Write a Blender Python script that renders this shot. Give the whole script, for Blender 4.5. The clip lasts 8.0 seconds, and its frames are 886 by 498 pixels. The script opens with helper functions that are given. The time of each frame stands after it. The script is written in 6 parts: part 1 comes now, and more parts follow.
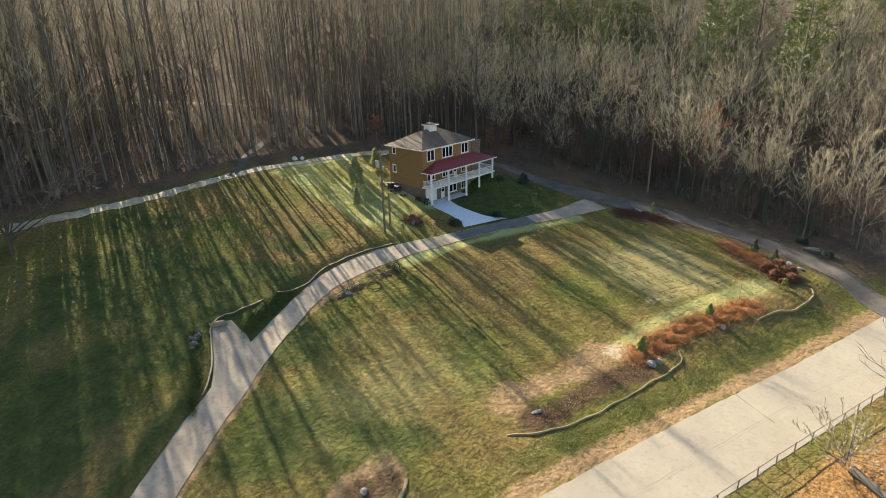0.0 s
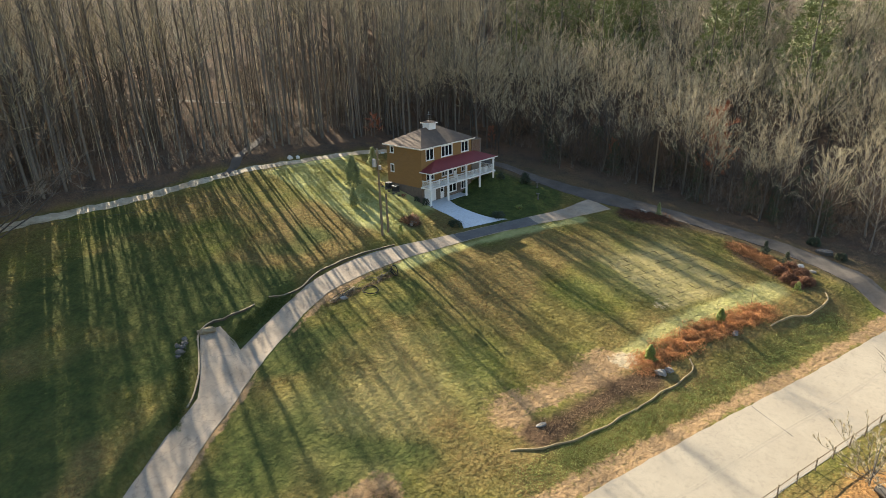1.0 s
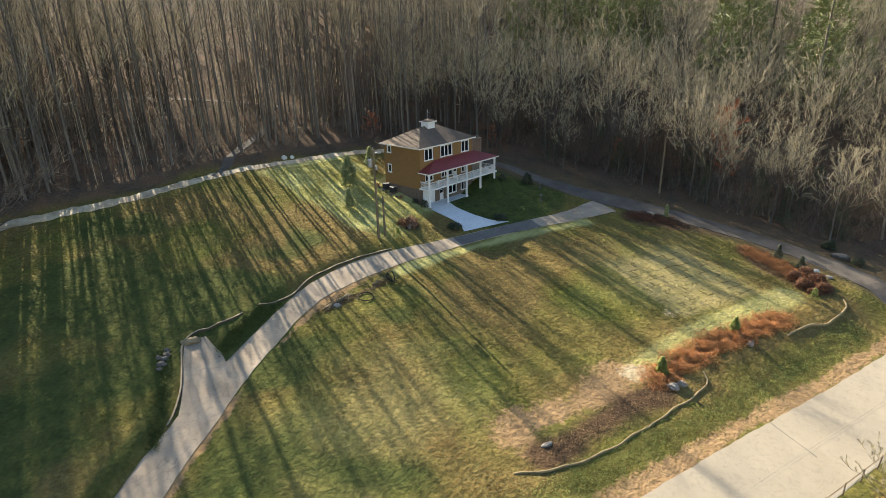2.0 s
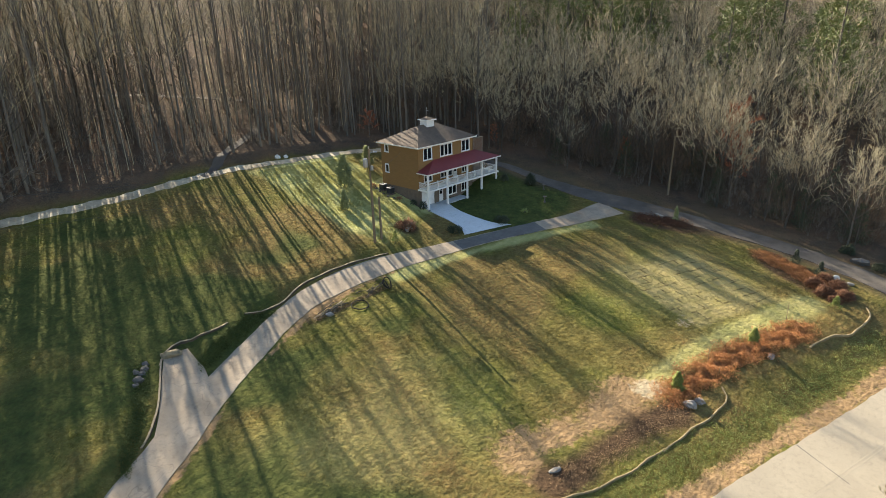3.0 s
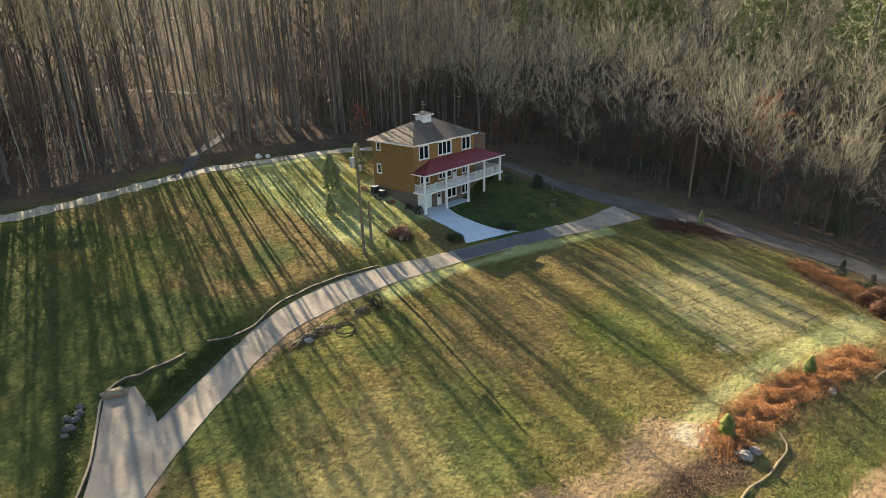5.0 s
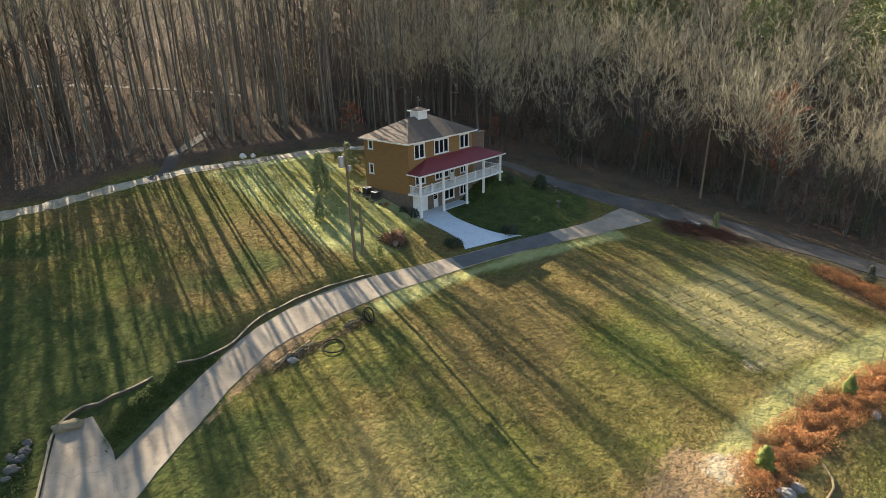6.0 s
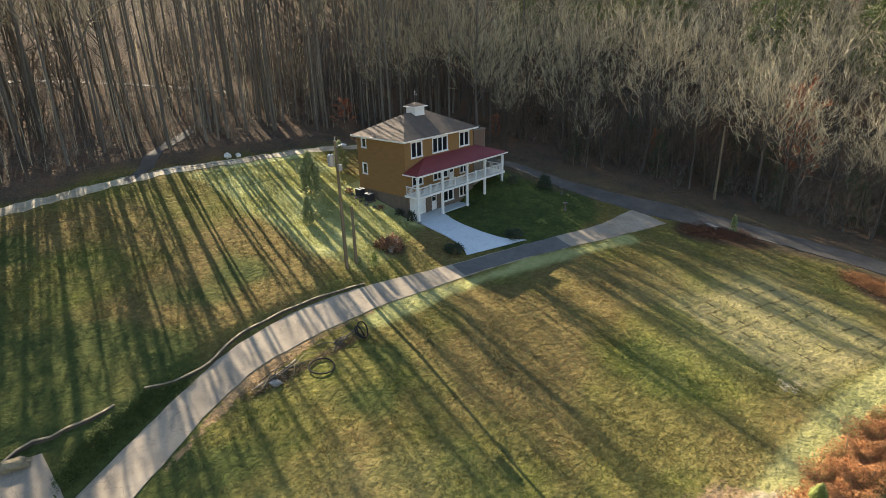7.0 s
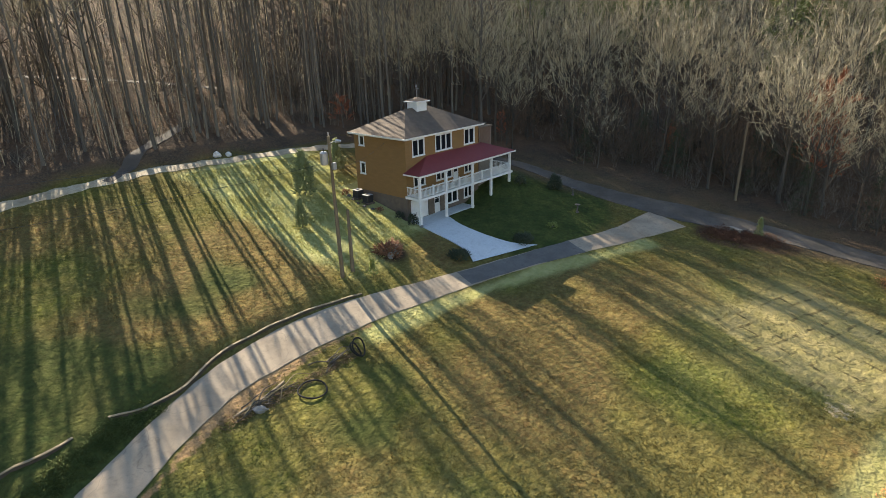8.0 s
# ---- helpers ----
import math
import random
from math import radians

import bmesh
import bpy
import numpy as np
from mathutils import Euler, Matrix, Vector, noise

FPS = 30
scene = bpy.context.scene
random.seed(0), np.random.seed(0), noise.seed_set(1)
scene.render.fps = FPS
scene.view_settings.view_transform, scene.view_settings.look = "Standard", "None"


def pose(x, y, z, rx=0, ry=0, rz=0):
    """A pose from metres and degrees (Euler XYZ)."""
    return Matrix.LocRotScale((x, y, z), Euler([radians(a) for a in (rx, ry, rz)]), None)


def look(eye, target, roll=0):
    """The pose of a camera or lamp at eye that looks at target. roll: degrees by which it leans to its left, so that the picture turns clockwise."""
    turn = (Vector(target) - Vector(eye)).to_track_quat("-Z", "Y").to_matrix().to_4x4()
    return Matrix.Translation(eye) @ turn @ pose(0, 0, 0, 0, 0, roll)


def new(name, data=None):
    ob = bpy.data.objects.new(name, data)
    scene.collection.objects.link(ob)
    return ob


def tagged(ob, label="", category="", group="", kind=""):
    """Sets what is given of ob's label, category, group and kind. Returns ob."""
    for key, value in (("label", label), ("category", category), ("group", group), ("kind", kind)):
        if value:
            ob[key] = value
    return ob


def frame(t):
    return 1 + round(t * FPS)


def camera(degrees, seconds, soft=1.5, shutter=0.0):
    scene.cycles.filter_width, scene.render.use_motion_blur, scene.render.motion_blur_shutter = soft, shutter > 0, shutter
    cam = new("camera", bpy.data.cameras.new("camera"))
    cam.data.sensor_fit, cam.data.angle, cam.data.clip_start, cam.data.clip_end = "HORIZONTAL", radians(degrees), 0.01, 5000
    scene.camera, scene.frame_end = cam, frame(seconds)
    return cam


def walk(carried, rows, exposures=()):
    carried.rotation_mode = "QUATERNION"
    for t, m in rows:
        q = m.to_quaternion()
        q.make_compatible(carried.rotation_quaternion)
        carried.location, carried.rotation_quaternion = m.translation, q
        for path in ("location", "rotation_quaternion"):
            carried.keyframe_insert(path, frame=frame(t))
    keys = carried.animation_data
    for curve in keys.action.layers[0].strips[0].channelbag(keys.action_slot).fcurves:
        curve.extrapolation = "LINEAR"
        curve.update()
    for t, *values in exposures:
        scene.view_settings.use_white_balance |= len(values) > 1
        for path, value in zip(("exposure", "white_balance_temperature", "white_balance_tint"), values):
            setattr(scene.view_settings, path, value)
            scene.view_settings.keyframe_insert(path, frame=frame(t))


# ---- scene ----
cam = camera(75.4, 8.0, soft=0.85)
PATH = [
    (0, (-59.613, -57.968, 24.999), (-58.251, -56.69, 24.282), -1.4),
    (0.5, (-58.672, -57.172, 24.658), (-57.311, -55.894, 23.941), -1.4),
    (1, (-57.709, -56.226, 24.321), (-56.347, -54.95, 23.604), -1.4),
    (1.5, (-56.565, -55.27, 23.994), (-55.203, -53.993, 23.277), -1.4),
    (3, (-52.76, -51.896, 22.906), (-51.398, -50.619, 22.188), -1.3),
    (3.5, (-51.353, -50.647, 22.432), (-49.991, -49.369, 21.716), -1.3),
    (4, (-49.951, -49.262, 21.981), (-48.587, -47.987, 21.266), -1.3),
    (4.5, (-48.532, -47.861, 21.488), (-47.166, -46.587, 20.773), -1.3),
    (6, (-43.792, -43.049, 19.925), (-42.412, -41.791, 19.209), -1.4),
    (6.5, (-42.263, -41.403, 19.311), (-40.875, -40.152, 18.597), -1.4),
    (7, (-40.825, -39.764, 18.705), (-39.432, -38.518, 17.994), -1.4),
    (7.5, (-39.354, -38.179, 18.123), (-37.96, -36.933, 17.412), -1.4),
    (8, (-37.92, -36.762, 17.57), (-36.527, -35.513, 16.863), -1.5),
]
walk(cam, [(t, look(eye, target, roll)) for t, eye, target, roll in PATH])
scene.view_settings.exposure = 1.82

# ---------------------------------------------------------------- light
SUN_AZ, SUN_EL = radians(16.5), radians(30.5)
world = bpy.data.worlds.new("world")
scene.world = world
world.use_nodes = True
wn = world.node_tree.nodes
sky = wn.new("ShaderNodeTexSky")
sky.sky_type, sky.sun_disc = "NISHITA", False
sky.sun_elevation, sky.sun_rotation = SUN_EL, SUN_AZ
sky.air_density, sky.dust_density = 1.2, 0.4
world.node_tree.links.new(sky.outputs[0], wn["Background"].inputs[0])
wn["Background"].inputs[1].default_value = 0.073
sun = new("sun", bpy.data.lights.new("sun", "SUN"))
sun.data.energy, sun.data.angle, sun.data.color = 5.0, radians(0.36), (1.0, 0.865, 0.66)
SUN_DIR = Vector((math.sin(SUN_AZ) * math.cos(SUN_EL), math.cos(SUN_AZ) * math.cos(SUN_EL), math.sin(SUN_EL)))
sun.matrix_world = look(SUN_DIR * 150, (0, 0, 0))


# ---------------------------------------------------------------- materials
def ramp_mix(nt, fac, a, b):
    m = nt.nodes.new("ShaderNodeMix")
    m.data_type = "RGBA"
    for sock, val in ((m.inputs[0], fac), (m.inputs[6], a), (m.inputs[7], b)):
        if isinstance(val, (tuple, list)):
            sock.default_value = (*val, 1.0)
        elif isinstance(val, (int, float)):
            sock.default_value = val
        else:
            nt.links.new(val, sock)
    return m.outputs[2]


def noise_fac(nt, scale, lo=0.4, hi=0.6, detail=4, vec=None, rough=0.6):
    n = nt.nodes.new("ShaderNodeTexNoise")
    n.inputs["Scale"].default_value, n.inputs["Detail"].default_value, n.inputs["Roughness"].default_value = scale, detail, rough
    if vec is not None:
        nt.links.new(vec, n.inputs["Vector"])
    r = nt.nodes.new("ShaderNodeMapRange")
    r.inputs[1].default_value, r.inputs[2].default_value = lo, hi
    nt.links.new(n.outputs[0], r.inputs[0])
    return r.outputs[0]


def position(nt, scale=(1, 1, 1), rot=0.0, obj=False):
    if obj:
        src = nt.nodes.new("ShaderNodeTexCoord").outputs["Object"]
    else:
        src = nt.nodes.new("ShaderNodeNewGeometry").outputs["Position"]
    m = nt.nodes.new("ShaderNodeMapping")
    m.inputs["Scale"].default_value, m.inputs["Rotation"].default_value = scale, (0, 0, rot)
    nt.links.new(src, m.inputs[0])
    return m.outputs[0]


def bump(nt, bsdf, fac, strength, dist):
    b = nt.nodes.new("ShaderNodeBump")
    b.inputs["Strength"].default_value, b.inputs["Distance"].default_value = strength, dist
    nt.links.new(fac, b.inputs["Height"])
    nt.links.new(b.outputs[0], bsdf.inputs["Normal"])


def material(name, rough=0.7, metal=0.0, spec=0.4):
    m = bpy.data.materials.new(name)
    m.use_nodes = True
    b = m.node_tree.nodes["Principled BSDF"]
    b.inputs["Roughness"].default_value, b.inputs["Metallic"].default_value = rough, metal
    b.inputs["Specular IOR Level"].default_value = spec
    return m, m.node_tree, b


def simple(name, a, b, scale=3.0, rough=0.7, metal=0.0, bump_d=0.0, bump_scale=30.0, stretch=(1, 1, 1), island=0.0, spec=0.4):
    """Two tones blended by noise at two scales, with fine relief; island varies the tone from piece to piece."""
    m, nt, bs = material(name, rough, metal, spec)
    vec = position(nt, stretch)
    col = ramp_mix(nt, noise_fac(nt, scale, 0.35, 0.65, vec=vec), a, b)
    col = ramp_mix(nt, noise_fac(nt, scale * 7, 0.3, 0.9, vec=vec), col, tuple(0.7 * c for c in a))
    if island:
        info = nt.nodes.new("ShaderNodeObjectInfo")
        r = nt.nodes.new("ShaderNodeMapRange")
        r.inputs[3].default_value, r.inputs[4].default_value = 0.0, island
        nt.links.new(info.outputs["Random"], r.inputs[0])
        col = ramp_mix(nt, r.outputs[0], col, tuple(0.5 * c for c in b))
    nt.links.new(col, bs.inputs["Base Color"])
    if bump_d:
        bump(nt, bs, noise_fac(nt, bump_scale, 0.0, 1.0, vec=vec), 0.6, bump_d)
    return m


def attribute(nt, name):
    a = nt.nodes.new("ShaderNodeAttribute")
    a.attribute_name = name
    return a.outputs["Fac"]


def turf_colours(nt, p):
    """The lawn's tones: green and dry patches, and pale grass brightened as if sunlit."""
    green = ramp_mix(nt, noise_fac(nt, 0.9, 0.3, 0.7, 6, p), (0.04, 0.062, 0.011), (0.158, 0.158, 0.032))
    dry = ramp_mix(nt, noise_fac(nt, 1.6, 0.3, 0.7, 6, p), (0.225, 0.162, 0.06), (0.125, 0.074, 0.032))
    patch = noise_fac(nt, 0.09, 0.36, 0.61, 5, p, 0.62)
    mixer = nt.nodes.new("ShaderNodeMath")
    mixer.operation, mixer.use_clamp = "ADD", True
    nt.links.new(patch, mixer.inputs[0])
    nt.links.new(attribute(nt, "dry"), mixer.inputs[1])
    lush_sunlit = ramp_mix(nt, noise_fac(nt, 1.1, 0.3, 0.7, 6, p), (0.46, 0.44, 0.20), (0.34, 0.345, 0.125))
    return ramp_mix(nt, mixer.outputs[0], green, dry), lush_sunlit


def ground_material():
    m, nt, bs = material("ground", 1.0, 0.0, 0.04)
    p = position(nt)

    def attr(name):
        return attribute(nt, name)

    def worn(name):
        """The same, broken up at its edges by the soil."""
        add = nt.nodes.new("ShaderNodeMath")
        add.operation = "ADD"
        nt.links.new(attr(name), add.inputs[0])
        r0 = nt.nodes.new("ShaderNodeMapRange")
        r0.inputs[3].default_value, r0.inputs[4].default_value = -0.4, 0.4
        nt.links.new(noise_fac(nt, 1.7, 0.3, 0.7, 7, p, 0.72), r0.inputs[0])
        nt.links.new(r0.outputs[0], add.inputs[1])
        r1 = nt.nodes.new("ShaderNodeMapRange")
        r1.inputs[1].default_value, r1.inputs[2].default_value = 0.38, 0.72
        nt.links.new(add.outputs[0], r1.inputs[0])
        cut = nt.nodes.new("ShaderNodeMath")
        cut.operation = "MULTIPLY"
        nt.links.new(r1.outputs[0], cut.inputs[0])
        near = nt.nodes.new("ShaderNodeMapRange")
        near.inputs[1].default_value, near.inputs[2].default_value = 0.0, 0.2
        nt.links.new(attr(name), near.inputs[0])
        nt.links.new(near.outputs[0], cut.inputs[1])
        return cut.outputs[0]

    lawn, lush_sunlit = turf_colours(nt, p)
    tuft = noise_fac(nt, 3.6, 0.42, 0.68, 4, p, 0.62)
    lawn = ramp_mix(nt, tuft, lawn, ramp_mix(nt, 0.5, lawn, (0.21, 0.19, 0.075)))
    clump = noise_fac(nt, 3.0, 0.36, 0.62, 5, p, 0.64)
    lawn = ramp_mix(nt, clump, ramp_mix(nt, 0.45, lawn, (0.05, 0.055, 0.018)), lawn)
    fine = noise_fac(nt, 9.0, 0.46, 0.66, 3, p, 0.6)
    lawn = ramp_mix(nt, fine, lawn, ramp_mix(nt, 0.35, lawn, (0.07, 0.055, 0.02)))
    lush_sunlit = ramp_mix(nt, clump, ramp_mix(nt, 0.16, lush_sunlit, (0.12, 0.13, 0.03)), lush_sunlit)
    lawn = ramp_mix(nt, attr("lush_sunlit"), lawn, lush_sunlit)
    # dark green grass, darkened further to stand in for tree and house shade
    shaded_fescue = ramp_mix(nt, noise_fac(nt, 0.7, 0.35, 0.65, 5, p), (0.039, 0.06, 0.019), (0.088, 0.1, 0.029))
    shaded_fescue = ramp_mix(nt, clump, ramp_mix(nt, 0.6, shaded_fescue, (0.03, 0.035, 0.014)), shaded_fescue)
    lawn = ramp_mix(nt, attr("shaded_fescue"), lawn, shaded_fescue)
    sod = nt.nodes.new("ShaderNodeTexBrick")
    sod.inputs["Scale"].default_value, sod.inputs["Mortar Size"].default_value = 0.2, 0.022
    sod.inputs["Color1"].default_value, sod.inputs["Color2"].default_value, sod.inputs["Mortar"].default_value = (0, 0, 0, 1), (0.18, 0.18, 0.18, 1), (1, 1, 1, 1)
    wv = nt.nodes.new("ShaderNodeMix")
    wv.data_type = "VECTOR"
    wv.inputs[0].default_value = 0.03
    wn_ = nt.nodes.new("ShaderNodeTexNoise")
    wn_.inputs["Scale"].default_value = 0.5
    nt.links.new(p, wn_.inputs["Vector"])
    sc_ = nt.nodes.new("ShaderNodeVectorMath")
    sc_.operation = "SCALE"
    sc_.inputs[3].default_value = 20.0
    nt.links.new(wn_.outputs[1], sc_.inputs[0])
    nt.links.new(position(nt, (1, 1, 1), 0.35), wv.inputs[4])
    nt.links.new(sc_.outputs[0], wv.inputs[5])
    nt.links.new(wv.outputs[1], sod.inputs["Vector"])
    broken = ramp_mix(nt, noise_fac(nt, 0.8, 0.42, 0.62, 5, p), (0, 0, 0), sod.outputs[0])
    laid = ramp_mix(nt, noise_fac(nt, 0.7, 0.35, 0.65, 5, p), (0.235, 0.205, 0.085), (0.30, 0.25, 0.12))
    laid = ramp_mix(nt, fine, laid, ramp_mix(nt, 0.25, laid, (0.1, 0.08, 0.03)))
    thin = nt.nodes.new("ShaderNodeMath")
    thin.operation = "MULTIPLY"
    thin.inputs[1].default_value = 0.8
    nt.links.new(attr("sod"), thin.inputs[0])
    lawn = ramp_mix(nt, thin.outputs[0], lawn, laid)
    seam = nt.nodes.new("ShaderNodeMath")
    seam.operation = "MULTIPLY"
    nt.links.new(broken, seam.inputs[0])
    nt.links.new(attr("sod"), seam.inputs[1])
    lawn = ramp_mix(nt, seam.outputs[0], lawn, (0.09, 0.075, 0.035))
    dirt = ramp_mix(nt, noise_fac(nt, 1.3, 0.3, 0.7, 5, p, 0.62), (0.275, 0.185, 0.098), (0.18, 0.115, 0.06))
    dirt = ramp_mix(nt, noise_fac(nt, 14, 0.45, 0.75, 6, p), dirt, (0.3, 0.208, 0.118))
    col = ramp_mix(nt, worn("dirt"), lawn, dirt)
    sand = ramp_mix(nt, noise_fac(nt, 3.0, 0.3, 0.7, 6, p), (0.41, 0.35, 0.235), (0.31, 0.25, 0.16))
    col = ramp_mix(nt, worn("sand"), col, sand)
    litter_shade = ramp_mix(nt, noise_fac(nt, 0.35, 0.35, 0.65, 6, p), (0.075, 0.058, 0.043), (0.045, 0.038, 0.031))
    litter_shade = ramp_mix(nt, noise_fac(nt, 0.22, 0.42, 0.66, 6, p, 0.7), litter_shade, (0.115, 0.072, 0.046))
    litter_shade = ramp_mix(nt, noise_fac(nt, 6.0, 0.45, 0.7, 8, p, 0.8), litter_shade, (0.155, 0.11, 0.074))
    col = ramp_mix(nt, attr("litter_shade"), col, litter_shade)
    field = ramp_mix(nt, noise_fac(nt, 4.0, 0.35, 0.65, 8, p, 0.75), (0.36, 0.195, 0.075), (0.17, 0.105, 0.046))
    col = ramp_mix(nt, attr("field"), col, field)
    mulch = ramp_mix(nt, noise_fac(nt, 5.0, 0.35, 0.65, 8, p, 0.75), (0.042, 0.027, 0.018), (0.11, 0.072, 0.042))
    col = ramp_mix(nt, attr("mulch"), col, mulch)
    nt.links.new(col, bs.inputs["Base Color"])
    h = nt.nodes.new("ShaderNodeMath")
    h.operation = "ADD"
    nt.links.new(noise_fac(nt, 2.4, 0.2, 0.8, 5, p, 0.6), h.inputs[0])
    nt.links.new(noise_fac(nt, 0.8, 0.2, 0.8, 3, p), h.inputs[1])
    bump(nt, bs, h.outputs[0], 1.0, 0.15)
    return m


def paving(name, a, b, crack):
    m, nt, bs = material(name, 0.85, 0.0, 0.25)
    p = position(nt)
    col = ramp_mix(nt, noise_fac(nt, 0.35, 0.35, 0.65, 6, p), a, b)
    col = ramp_mix(nt, noise_fac(nt, 2.5, 0.5, 0.8, 6, p, 0.7), col, tuple(0.75 * c for c in b))
    col = ramp_mix(nt, noise_fac(nt, 60.0, 0.45, 0.8, 4, p, 0.7), col, tuple(0.6 * c for c in a))
    v = nt.nodes.new("ShaderNodeTexVoronoi")
    v.feature = "DISTANCE_TO_EDGE"
    v.inputs["Scale"].default_value = 0.16
    warp = nt.nodes.new("ShaderNodeMix")
    warp.data_type = "VECTOR"
    warp.inputs[0].default_value = 0.066
    n = nt.nodes.new("ShaderNodeTexNoise")
    n.inputs["Scale"].default_value = 0.8
    nt.links.new(p, n.inputs[0])
    nt.links.new(p, warp.inputs[4])
    sc = nt.nodes.new("ShaderNodeVectorMath")
    sc.operation = "SCALE"
    sc.inputs[3].default_value = 25.0
    nt.links.new(n.outputs[1], sc.inputs[0])
    nt.links.new(sc.outputs[0], warp.inputs[5])
    nt.links.new(warp.outputs[1], v.inputs["Vector"])
    r = nt.nodes.new("ShaderNodeMapRange")
    r.inputs[1].default_value, r.inputs[2].default_value, r.inputs[3].default_value, r.inputs[4].default_value = 0.0, 0.006, crack, 0.0
    nt.links.new(v.outputs[0], r.inputs[0])
    col = ramp_mix(nt, r.outputs[0], col, (0.06, 0.05, 0.045))
    nt.links.new(col, bs.inputs["Base Color"])
    bump(nt, bs, noise_fac(nt, 40, 0, 1, 5, p), 0.4, 0.02)
    return m


M_GROUND = ground_material()
M_ROAD = paving("road_surface", (0.325, 0.286, 0.218), (0.28, 0.245, 0.188), 0.15)
M_DRIVE = paving("drive_surface", (0.365, 0.30, 0.225), (0.25, 0.2, 0.145), 0.3)
M_TRACK = paving("track_surface", (0.125, 0.108, 0.092), (0.078, 0.066, 0.056), 0.0)
M_LANE = paving("lane_surface", (0.50, 0.43, 0.31), (0.24, 0.19, 0.125), 0.1)
# side drive asphalt, with the shade of the woods mixed into its tone
M_ASPHALT = paving("shaded_asphalt", (0.125, 0.108, 0.09), (0.068, 0.06, 0.051), 0.2)
M_DARKPAVE = paving("darker_asphalt", (0.15, 0.14, 0.13), (0.10, 0.094, 0.088), 0.2)
M_PAD = paving("pad_concrete", (0.58, 0.61, 0.63), (0.50, 0.53, 0.55), 0.0)
M_SIDING = simple("mustard_siding", (0.255, 0.142, 0.05), (0.215, 0.12, 0.042), 1.2, 0.75, stretch=(1, 1, 4))
M_WHITE = simple("white_paint", (0.78, 0.78, 0.77), (0.70, 0.70, 0.69), 2.0, 0.5)
M_TRIM = simple("cream_trim", (0.80, 0.78, 0.73), (0.72, 0.70, 0.65), 2.0, 0.55)
M_STONE_BASE = simple("foundation", (0.16, 0.125, 0.095), (0.11, 0.085, 0.07), 2.5, 0.9, bump_d=0.02, bump_scale=9)
M_BRICK = simple("chimney_brick", (0.19, 0.115, 0.08), (0.14, 0.085, 0.06), 3.0, 0.9, island=0.35)
M_MORTAR = simple("mortar", (0.24, 0.21, 0.18), (0.2, 0.17, 0.15), 6.0, 0.95)
M_SHINGLE = simple("grey_brown_shingle", (0.135, 0.098, 0.07), (0.085, 0.064, 0.048), 1.5, 0.9, bump_d=0.01, bump_scale=40)
M_RED = simple("red_metal_roof", (0.20, 0.03, 0.03), (0.16, 0.025, 0.025), 0.8, 0.6, spec=0.5)
# evergreen leaves with shade put into the colour, a darker copy of the cedar
M_SHADECEDAR = simple("shaded_evergreen_leaves", (0.035, 0.045, 0.022), (0.055, 0.07, 0.032), 1.5, 0.7)
M_DARK = simple("dark_metal", (0.04, 0.04, 0.045), (0.06, 0.06, 0.06), 5.0, 0.5, 0.3)
M_STEEL = simple("galvanised_steel", (0.42, 0.43, 0.44), (0.34, 0.35, 0.36), 4.0, 0.45, 0.6)
M_BARK = simple("grey_bark", (0.185, 0.163, 0.135), (0.085, 0.075, 0.063), 1.5, 0.95, bump_d=0.02, bump_scale=12, stretch=(1, 1, 0.2), island=0.5)
M_DARKBARK = simple("brown_bark", (0.115, 0.10, 0.082), (0.06, 0.052, 0.043), 1.5, 0.95, bump_d=0.02, bump_scale=12, stretch=(1, 1, 0.2), island=0.4)
M_THICKET = simple("brown_thicket_twigs", (0.20, 0.135, 0.088), (0.105, 0.075, 0.052), 0.5, 0.9, island=0.5)
M_TWIG = simple("tan_twigs", (0.57, 0.495, 0.325), (0.36, 0.305, 0.20), 0.35, 0.85, island=0.5)
M_BRUSH = simple("grey_brush", (0.20, 0.165, 0.125), (0.12, 0.10, 0.076), 0.5, 0.9)
M_LAUREL = simple("dark_evergreen_leaves", (0.03, 0.05, 0.02), (0.05, 0.075, 0.028), 0.6, 0.6)
M_TWIG_RED = simple("russet_twigs", (0.32, 0.115, 0.055), (0.20, 0.075, 0.04), 1.2, 0.85)
M_NEEDLE = simple("pine_needles", (0.21, 0.235, 0.07), (0.12, 0.15, 0.045), 0.8, 0.7, island=0.4)
M_CEDAR = simple("cedar_needles", (0.185, 0.21, 0.08), (0.26, 0.28, 0.11), 1.5, 0.7, island=0.3)
M_YELLOW = simple("yellow_green_leaves", (0.22, 0.25, 0.05), (0.14, 0.17, 0.04), 3.0, 0.6)
M_RUSSET = simple("russet_groundcover", (0.50, 0.235, 0.085), (0.25, 0.095, 0.04), 3.5, 0.85)
M_POLE = simple("weathered_pole", (0.20, 0.155, 0.10), (0.13, 0.10, 0.065), 2.0, 0.9, stretch=(1, 1, 0.15))
M_LOG = simple("weathered_log", (0.31, 0.24, 0.13), (0.175, 0.132, 0.072), 3.0, 0.9, bump_d=0.02, bump_scale=15)
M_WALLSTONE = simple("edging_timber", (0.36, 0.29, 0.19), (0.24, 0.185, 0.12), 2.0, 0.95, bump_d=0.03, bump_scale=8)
# timber with the shade of the wall's side put in its colour
M_WALLSHADE = simple("shaded_timber", (0.085, 0.065, 0.045), (0.05, 0.04, 0.03), 2.0, 0.95, bump_d=0.03, bump_scale=8)
M_ROCK = simple("pale_rock", (0.30, 0.28, 0.25), (0.19, 0.175, 0.155), 2.5, 0.9, bump_d=0.03, bump_scale=7, island=0.4)
